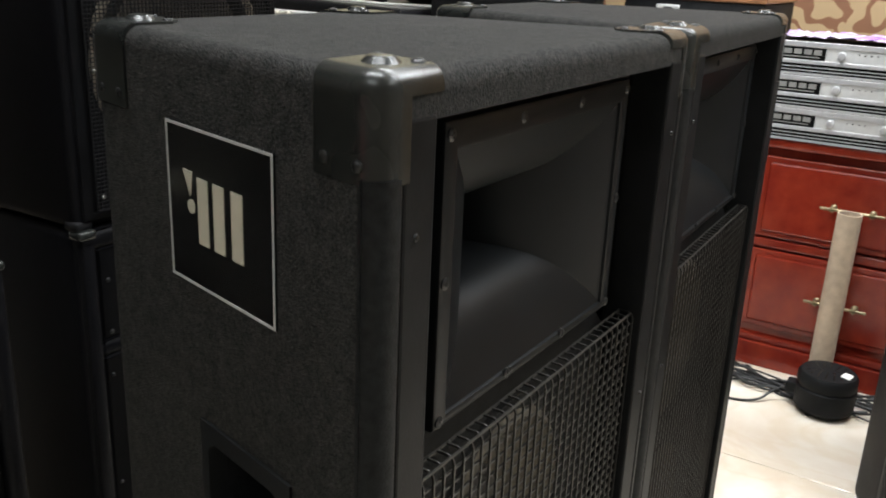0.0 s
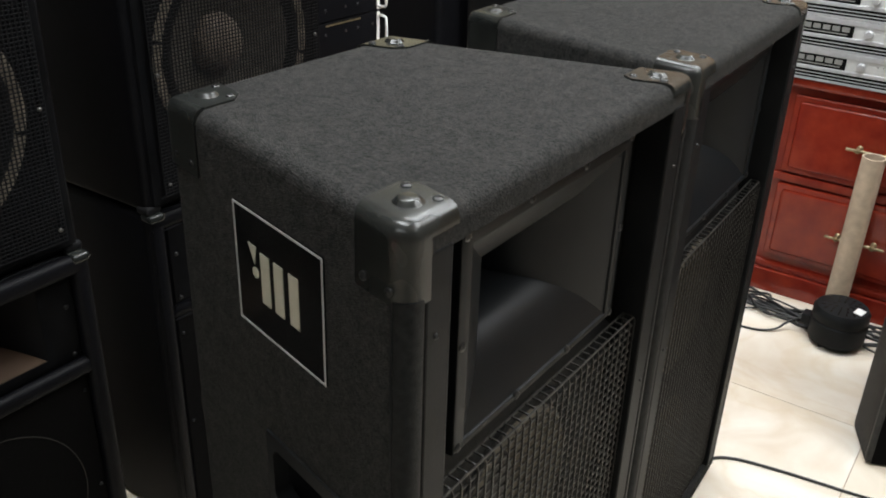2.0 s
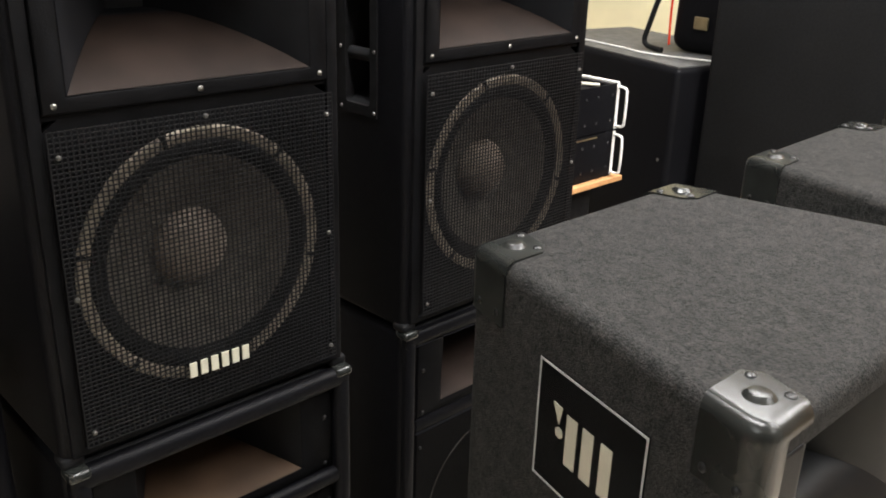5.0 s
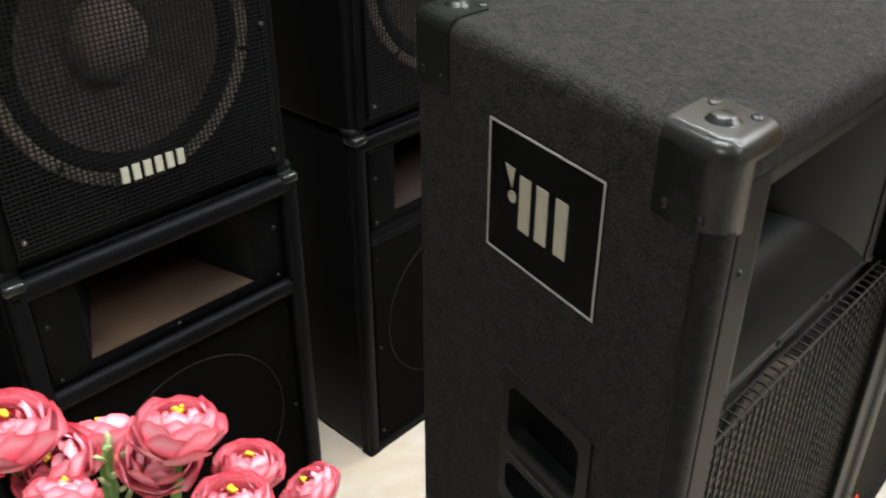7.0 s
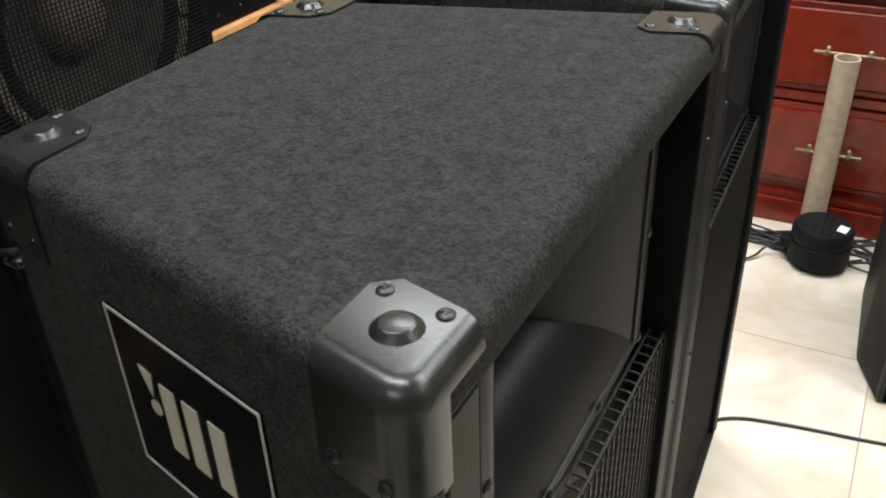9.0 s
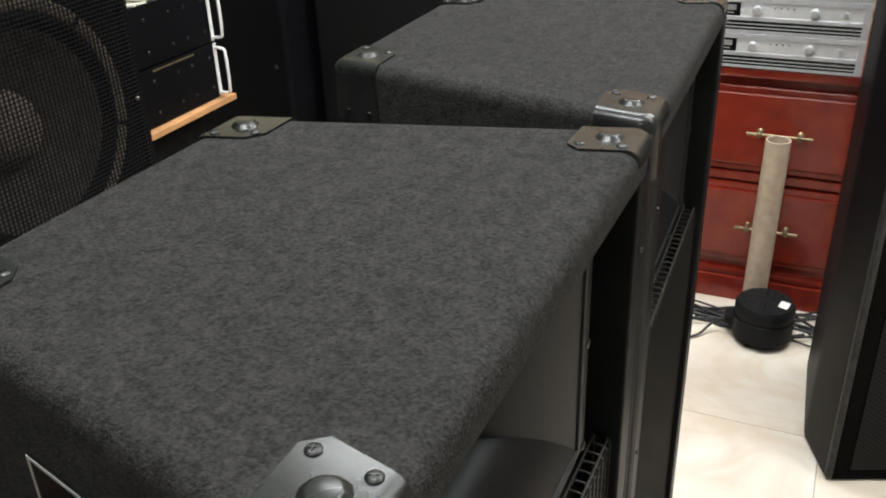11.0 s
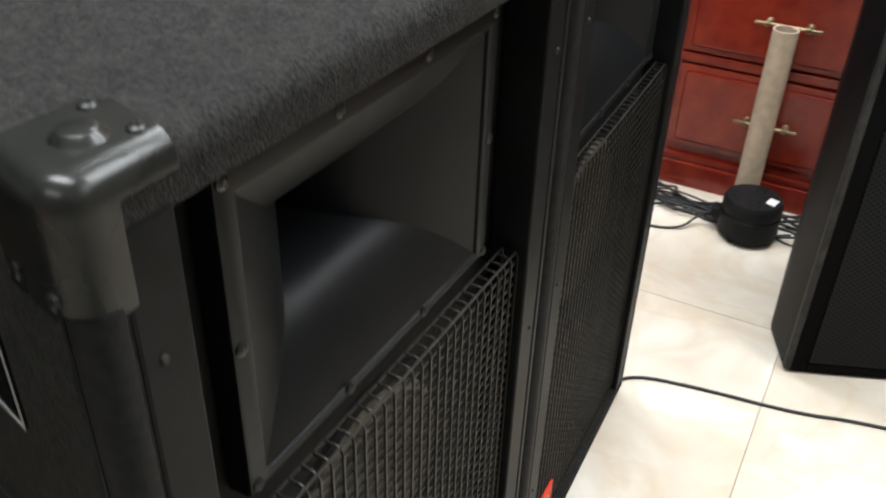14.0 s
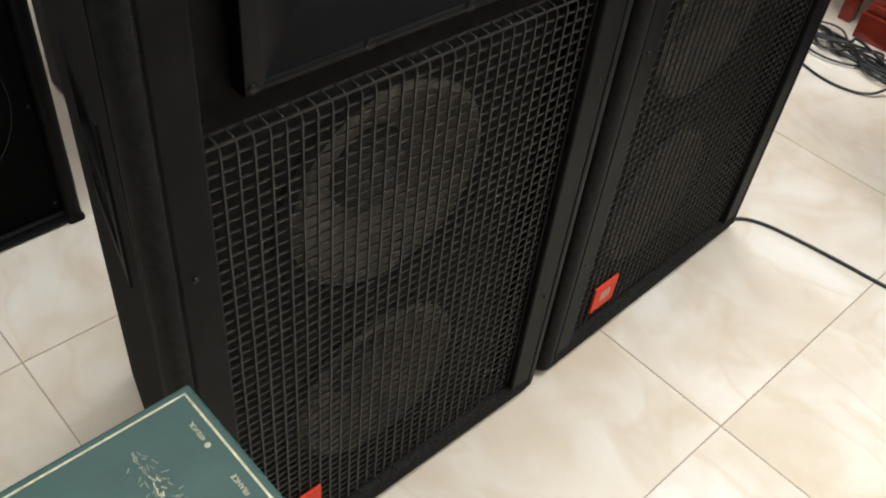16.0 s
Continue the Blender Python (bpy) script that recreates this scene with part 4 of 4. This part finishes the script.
for z0, z1 in ((0.405, 0.64), (0.128, 0.365)):
    dw = part("drawer", join(box(-0.33, 0.33, -0.006, 0.012, z0, z1, 0.004), box(-0.312, 0.312, -0.012, -0.004, z0 + 0.016, z1 - 0.016, 0.006)), WOODRED, ch)
    zc = (z0 + z1) / 2
    part("handle", join(moved(lathe([(0.0035, -0.083), (0.0042, -0.082), (0.0042, 0.082), (0.0035, 0.083)], 12, "x", True), pose(-0.0755, -0.038, zc)), *[moved(lathe([(0.0095, 0), (0.009, 0.003), (0.0055, 0.006), (0.005, 0.024), (0.0075, 0.026), (0.0075, 0.033), (0.004, 0.035)], 16), pose(x, -0.01, zc, 90, 0, 0)) for x in (-0.126, -0.025)]), BRASS, dw, "dull brass bar handle", smooth=40)

# three silver amplifiers
for q in range(3):
    am = thing("power_amplifier", pose(-0.352, 2.595, 0.695 + q * 0.0895), "silver power amplifier with black nameplate, stacked on the red chest", "amplifier", "silver amplifiers")
    part("chassis", box(-0.215, 0.215, 0.004, 0.4, 0.006, 0.086, 0.002), BLACK, am)
    part("top_edge", box(-0.2415, 0.2415, -0.004, 0.004, 0.074, 0.088, 0.001), ALU, am)
    part("display_panel", box(-0.225, 0.225, -0.001, 0.005, 0.04, 0.074), PANEL, am)
    part("mid_edge", box(-0.2415, 0.2415, -0.004, 0.004, 0.03, 0.04, 0.001), ALU, am)
    part("vent_backing", box(-0.235, 0.235, 0.0, 0.005, 0.006, 0.03), BADGE, am)
    for z in (0.0115, 0.0205):
        part("fin", box(-0.23, 0.23, -0.003, 0.001, z, z + 0.0022), ALU, am)
    part("bottom_edge", box(-0.2415, 0.2415, -0.004, 0.004, 0.0, 0.006), ALU, am)
    for s in (-1, 1):
        part("rack_ear", box(s * 0.233 - 0.0085, s * 0.233 + 0.0085, -0.005, 0.003, 0.0, 0.088, 0.001), ALU, am)
    pl = part("name_plate", box(-0.205, -0.06, -0.0025, 0.0, 0.041, 0.073), BADGE, am, "black nameplate")
    for k in range(5):
        part("name_mark", box(-0.193 + k * 0.0255, -0.173 + k * 0.0255, -0.0032, -0.0025, 0.0545, 0.068), RINGGREY, pl)
    part("name_line", box(-0.193, -0.075, -0.0032, -0.0025, 0.0465, 0.0495), RINGGREY, pl)
    for x in (-0.02, 0.115):
        part("knob", moved(lathe([(0.0105, 0), (0.010, 0.012), (0.0085, 0.014), (0.001, 0.0145)], 18), pose(x, -0.001, 0.058, 90, 0, 0)), ALU, am, smooth=40)
    for x in (0.02, 0.035, 0.05, 0.065):
        part("led", box(x, x + 0.003, -0.002, 0.0, 0.062, 0.065), BADGE, am)
    part("switch", moved(lathe([(0.006, 0), (0.006, 0.006), (0.001, 0.0065)], 12), pose(0.185, -0.001, 0.058, 90, 0, 0)), ALU, am, smooth=40)
    part("foot", box(-0.2, 0.2, 0.02, 0.38, 0, 0.006), RUBBER, am)

# crumpled printed film on the amplifiers
bm = bmesh.new()
bmesh.ops.create_grid(bm, x_segments=28, y_segments=18, size=0.5)
for v in bm.verts:
    p = v.co.copy()
    v.co = Vector((p.x * 0.34, p.y * 0.2, 0.006 + 0.018 * abs(noise.noise(Vector((p.x * 7, p.y * 7, 2)))) + 0.01 * abs(noise.noise(Vector((p.x * 19, p.y * 19, 5))))))
tagged(part("plastic_bag", bm, PURPLE, smooth=60), "crumpled printed plastic bag on the amplifiers", "plastic bag").matrix_world = pose(-0.37, 2.74, 0.962)

# fan motor, tube and cables
mo = thing("fan_motor", pose(-0.24, 2.425, 0), "round black vented motor housing with a white sticker", "motor")
part("housing", lathe([(0.001, 0.004), (0.06, 0.004), (0.068, 0.012), (0.077, 0.02), (0.078, 0.075), (0.074, 0.08), (0.077, 0.085), (0.077, 0.108), (0.07, 0.119), (0.03, 0.123), (0.001, 0.123)], 40), SATIN, mo, smooth=35)
for a in range(3):
    c = 2 * math.pi * a / 3
    part("foot", moved(lathe([(0.008, 0), (0.008, 0.012)], 12, close=True), pose(0.055 * math.cos(c), 0.055 * math.sin(c), 0)), RUBBER, mo)
for rr, nn in ((0.022, 8), (0.038, 12), (0.053, 16)):
    for a in range(nn):
        c = 2 * math.pi * a / nn
        part("vent_slot", moved(box(-0.006, 0.006, -0.0018, 0.0018, -0.001, 0.001), pose(rr * math.cos(c), rr * math.sin(c), 0.1225 if rr < 0.035 else 0.1222 - (rr - 0.03) * 0.095, 0, 5.7 if rr > 0.035 else 0, math.degrees(c))), BADGE, mo)
part("sticker", moved(box(-0.012, 0.012, -0.017, 0.017, 0, 0.001), pose(0.047, -0.012, 0.1222, 0, 5, -12)), PAINT, mo, "white sticker")
part("plug_block", box(-0.1, -0.07, -0.02, 0.02, 0.04, 0.07, 0.004), SATIN, mo)
tb = part("cardboard_tube", lathe([(0.0275, 0.0), (0.0315, 0.0), (0.0315, 0.53), (0.0275, 0.53), (0.0275, 0.0)], 36), CARD, smooth=40)
tagged(tb, "beige cardboard tube standing upright on the floor", "tube").matrix_world = pose(-0.278, 2.537, 0, 0, 0.4, 0)


def cable(pts, label, r=0.0035, rounds=3, material=None):
    ob = part("cable", sweep(pts, r, 7, rounds), material or RUBBER, smooth=60)
    return tagged(ob, label, "cable", "floor cables")


cable([(-0.36, 1.66, 0.004), (-0.33, 1.725, 0.004), (-0.18, 1.755, 0.004), (0.0, 1.775, 0.004), (0.12, 1.815, 0.004), (0.4, 1.86, 0.004), (0.8, 1.8, 0.004)], "black cable lying across the tiles", 0.0036)
rng = random.Random(4)
for q in range(14):
    pts = []
    for a in range(9):
        pts.append((-0.75 + a * 0.085 + rng.uniform(-0.07, 0.07), 2.535 + rng.uniform(-0.1, 0.05) + 0.03 * math.sin(a + q), 0.004 + 0.005 * (q % 4)))
    cable(pts, "tangled black cables along the foot of the chest", 0.003 + 0.0006 * (q % 3))
cable([(-0.32, 2.43, 0.055), (-0.37, 2.42, 0.03), (-0.4, 2.36, 0.004), (-0.5, 2.33, 0.004), (-0.6, 2.36, 0.004)], "black mains lead of the motor")

# black loudspeaker column across the aisle
rs = thing("column_loudspeaker", pose(-0.048, 1.906, 0, 0, 0, 22.3), "tall black loudspeaker column with cloth grille and red badge", "loudspeaker")
part("cabinet", prism([(0, 0), (0.5, 0), (0.5, 0.14), (0.4, 0.42), (0.1, 0.42), (0, 0.14)], 0, 1.3, 0.012, 3), VINYL, rs, smooth=40)
for z0, z1 in ((0.03, 0.585), (0.592, 1.27)):
    part("grille", box(0.046, 0.454, -0.008, 0.001, z0, z1, 0.004), PERF, rs, "black perforated sheet grille", smooth=40)
part("edge_trim", box(-0.002, 0.013, -0.0095, 0.006, 0.01, 1.29, 0.005, 3), WORN, rs, "worn front edge", smooth=40)
part("seam_strip", box(0.046, 0.454, -0.0075, 0.0, 0.585, 0.592), TRIM, rs)
for x0, x1, z0, z1 in ((0.012, 0.044, 0.006, 1.294), (0.456, 0.488, 0.006, 1.294), (0.044, 0.456, 0.006, 0.028), (0.044, 0.456, 1.272, 1.294)):
    part("front_rail", box(x0, x1, -0.0078, 0.001, z0, z1, 0.002), FOAM, rs, smooth=40)
rb = part("red_badge", box(0.232, 0.293, -0.016, -0.008, 0.594, 0.634, 0.001), RED, rs, "orange-red rectangular badge")
for q in range(3):
    part("badge_mark", box(0.249 + q * 0.009, 0.2545 + q * 0.009, -0.0166, -0.016, 0.604, 0.622), CREAM, rb)

# small bag and wires on the bass cabinet
bg = thing("shoulder_bag", pose(-1.60, 2.53, 0.988), "black shoulder bag with a strap and red piping", "bag")
bm = box(-0.13, 0.13, -0.07, 0.07, 0, 0.3, 0.05, 5)
for v in bm.verts:
    v.co += v.co.normalized() * 0.012 * noise.noise(v.co * 12)
part("body", bm, VINYL, bg, smooth=60)
part("strap", sweep([(-0.1, -0.06, 0.24), (-0.16, -0.09, 0.2), (-0.19, -0.1, 0.08), (-0.21, -0.1, 0.012), (-0.12, -0.12, 0.008)], 0.009, 8, 3), SATIN, bg, smooth=60)
part("piping", sweep([(-0.128, -0.068, 0.02), (-0.134, -0.07, 0.15), (-0.125, -0.066, 0.28)], 0.004, 6, 2), RED, bg)
part("clasp", box(-0.04, 0.01, -0.08, -0.07, 0.08, 0.12, 0.004), BRASS, bg)
cable([(-2.05, 2.42, 0.99), (-1.85, 2.38, 0.99), (-1.75, 2.34, 0.99), (-1.62, 2.36, 0.99), (-1.5, 2.4, 0.99)], "white wires lying on the cabinet top", 0.003, 3, PAINT)

# ---- green gift box on a stool ----
st = thing("stool", pose(-0.03, 0.26, 0), "small black stool under the gift box", "stool")
part("seat", box(-0.1, 0.1, -0.08, 0.08, 0.6, 0.625, 0.006), BLACK, st)
for sx in (-1, 1):
    for sy in (-1, 1):
        part("leg", box(sx * 0.08 - 0.012, sx * 0.08 + 0.012, sy * 0.06 - 0.012, sy * 0.06 + 0.012, 0, 0.6, 0.002), BLACK, st)
gb = thing("gift_box", pose(-0.175, 0.4045, 0.625), "dark green card gift box with a gold border", "gift box")
part("carton", box(0, 0.27, -0.28, 0, 0, 0.075, 0.002), GREEN, gb)
for x0, x1, y0, y1 in ((0.0055, 0.2645, -0.007, -0.0055), (0.0055, 0.2645, -0.2745, -0.273), (0.0055, 0.007, -0.273, -0.007), (0.263, 0.2645, -0.273, -0.007)):
    part("gold_border", box(x0, x1, y0, y1, 0.075, 0.0753), GOLD, gb)
fc = bpy.data.curves.new("lettering", "FONT")
fc.body, fc.size, fc.extrude, fc.align_x = "40%VOL", 0.0046, 0.0001, "LEFT"
fc.materials.append(GOLD)
tx = new("lettering", fc)
tx.parent = gb
tx.matrix_local = pose(0.044, -0.0135, 0.0753, 0, 0, 180)
part("seal", moved(lathe([(0.002, 0), (0.002, 0.0004)], 16, close=True), pose(0.0482, -0.0155, 0.0752)), GOLD, gb)
fc = bpy.data.curves.new("lettering", "FONT")
fc.body, fc.size, fc.extrude, fc.align_x = "FRANCE", 0.0046, 0.0001, "LEFT"
fc.materials.append(GOLD)
tx = new("lettering", fc)
tx.parent = gb
tx.matrix_local = pose(0.0925, -0.0138, 0.0753, 0, 0, 180)
cr = random.Random(8)
for q in range(64):
    along = cr.uniform(0, 1)
    off = cr.gauss(0, 0.0022 + 0.006 * along)
    w = cr.uniform(0.001, 0.003)
    part("emblem_stroke", moved(box(-0.00035, 0.00035, -w, w, 0, 0.0003), pose(0.026 + 0.06 * along, -0.053 + off, 0.0753, 0, 0, cr.uniform(-30, 30) - 90 + 40 * off / 0.006)), GOLD if abs(off) < 0.0025 and along > 0.25 else FADED, gb)

# ---- artificial flowers in a vase on a stand ----
ps = thing("plant_stand", pose(-0.56, 0.05, 0), "round black plant stand under the flower vase", "plant stand")
part("top", moved(lathe([(0.001, 0.0), (0.09, 0.0), (0.092, 0.004), (0.092, 0.016), (0.09, 0.02), (0.001, 0.02)], 32), pose(0, 0, 0.5)), BLACK, ps)
for a in range(3):
    c = 2 * math.pi * a / 3
    part("leg", sweep([(0.07 * math.cos(c), 0.07 * math.sin(c), 0.5), (0.09 * math.cos(c), 0.09 * math.sin(c), 0.0)], 0.008, 8), BLACK, ps)
vz = tagged(part("vase", lathe([(0.001, 0.004), (0.03, 0.0), (0.034, 0.003), (0.05, 0.07), (0.052, 0.11), (0.035, 0.16), (0.032, 0.185), (0.036, 0.19), (0.031, 0.188), (0.028, 0.16), (0.044, 0.11), (0.04, 0.07), (0.001, 0.012)], 32), CERAMIC, smooth=50), "white ceramic vase holding pink artificial flowers", "vase")
vz.matrix_world = pose(-0.56, 0.05, 0.52)


def petal_mesh(radius, low, high, half, seed):
    """A cupped petal lying on a ball, from one latitude to another, with its rim curled a little outwards."""
    bm = bmesh.new()
    uv = bm.loops.layers.uv.new("along")
    n, m = 9, 8
    grid, at = [], {}
    for i in range(n + 1):
        t = i / n
        row = []
        for j in range(m + 1):
            u = -1 + 2 * j / m
            wide = half * (0.45 + 0.55 * min(1.0, t * 2.2)) * (1 - 0.25 * max(0.0, t - 0.6) / 0.4)
            rim = 1 - 0.16 * u * u + 0.03 * math.sin(u * 5 + seed)
            e = radians(low + (high - low) * t * rim)
            r = radius * (1 + 0.13 * t ** 4 + 0.03 * u * u + 0.02 * math.sin(seed * 1.3 + u * 3))
            a = radians(wide * u)
            v = bm.verts.new((r * math.cos(e) * math.cos(a), r * math.cos(e) * math.sin(a), 0.82 * r * math.sin(e)))
            at[v] = (abs(u), t)
            row.append(v)
        grid.append(row)
    for a, c in zip(grid, grid[1:]):
        for j in range(m):
            f = bm.faces.new((a[j], a[j + 1], c[j + 1], c[j]))
            for lp in f.loops:
                lp[uv].uv = at[lp.vert]
    return bm


def flower(x, y, z, size, tilt, turn, seed):
    fl = thing("artificial_flower", pose(x, y, z, tilt, 0, turn), "pink layered artificial flower with a yellow centre", "flower", "pink flowers")
    rr = random.Random(seed)
    for ring, (cnt, rad, low, high, half) in enumerate(((7, 1.14, -80, -2, 36), (7, 1.06, -70, 16, 36), (7, 0.97, -50, 32, 36), (7, 0.85, -30, 46, 34), (6, 0.70, -10, 58, 36), (5, 0.52, 5, 66, 40), (4, 0.34, 10, 70, 46))):
        for a in range(cnt):
            pm = petal_mesh(size * rad * rr.uniform(0.96, 1.05), low, high + rr.uniform(-6, 6), half + rr.uniform(-3, 4), seed + ring * 9 + a)
            part("petal", moved(pm, pose(0, 0, 0, rr.uniform(-3, 3), rr.uniform(-3, 3), 360 * a / cnt + ring * 29 + rr.uniform(-7, 7))), PETAL, fl, smooth=80)
    bm = bmesh.new()
    for a in range(12):
        q = Vector((rr.uniform(-1, 1), rr.uniform(-1, 1), 0)) * size * 0.1
        c = bmesh.new(); bmesh.ops.create_icosphere(c, subdivisions=1, radius=size * 0.075)
        bm = join(bm, moved(c, Matrix.Translation((q.x, q.y, size * 0.42 + rr.uniform(0, 0.003)))))
    part("stamen", bm, YELLOW, fl, "yellow centre", smooth=80)
    part("calyx", lathe([(0.003, -0.02), (0.006, -0.014), (0.010, -0.008), (0.002, -0.004)], 10), LEAF, fl, smooth=60)
    base = fl.matrix_world.inverted() @ Vector((-0.56 + rr.uniform(-0.015, 0.015), 0.05 + rr.uniform(-0.015, 0.015), 0.6))
    midp = Vector((0, 0, -0.09)).lerp(base, 0.35)
    part("stem", sweep([(0, 0, -0.014), tuple(midp), tuple(base)], 0.0035, 8, 3), LEAF, fl, "green stem", smooth=60)
    return fl


FLOWERS = [(-0.492, 0.101, 0.950, 0.0264, -14, 30, 1), (-0.507, 0.092, 0.922, 0.0242, 28, 80, 2), (-0.469, 0.132, 0.910, 0.0220, -8, 10, 3),
           (-0.437, 0.099, 0.925, 0.0237, 6, 200, 4), (-0.449, 0.163, 0.880, 0.0198, 30, 300, 5), (-0.558, 0.079, 0.915, 0.0231, -48, 60, 6),
           (-0.560, 0.026, 0.955, 0.0297, 8, 140, 7), (-0.549, 0.043, 0.922, 0.0253, 24, 20, 8), (-0.508, 0.031, 0.932, 0.0209, 36, 220, 9)]
for x, y, z, size, tilt, turn, seed in FLOWERS:
    flower(x, y, z, size * 0.86, tilt, turn, seed)
for x, y, z, s in ((-0.523, 0.068, 0.935, 1), (-0.46, 0.09, 0.90, 2)):
    sg = thing("bud_sprig", pose(x, y, z), "pale green bud sprig among the flowers", "sprig")
    b0 = Vector((-0.56 - x, 0.05 - y, 0.6 - z))
    part("stem", sweep([(0, 0, 0), tuple(b0 * 0.4 + Vector((0, 0, -0.02))), tuple(b0)], 0.003, 7, 2), LEAF, sg)
    rr = random.Random(s)
    for a in range(22):
        c = bmesh.new(); bmesh.ops.create_icosphere(c, subdivisions=1, radius=0.0026)
        for v in c.verts:
            v.co.z *= 2.6
            v.co.x *= 0.7
        an = a * 2.4 + rr.uniform(-0.3, 0.3)
        part("bud", moved(c, pose(0.006 * math.cos(an), 0.006 * math.sin(an), 0.004 - 0.0045 * a) @ pose(0, 0, 0, 0, 0, math.degrees(an)) @ pose(0, 0, 0, 0, 38 + rr.uniform(-10, 10), 0)), STEMB, sg, smooth=80)

# ---- floor tiles ----
TW = 0.8
tile_mesh = None
for ix in range(-4, 5):
    for iy in range(-5, 5):
        x0, y0 = -0.066 + TW * ix, 1.24 + TW * iy
        if x0 > RX1 or x0 + TW < RX0 or y0 > RY1 or y0 + TW < RY0:
            continue
        if tile_mesh is None:
            ob = part("tile", box(0.001, TW - 0.001, 0.001, TW - 0.001, -0.004, 0.0, 0.0008, 1), TILE, floor)
            tile_mesh = ob.data
        else:
            ob = new("tile", tile_mesh)
            ob.parent = floor
        ob.matrix_world = pose(x0, y0, 0)
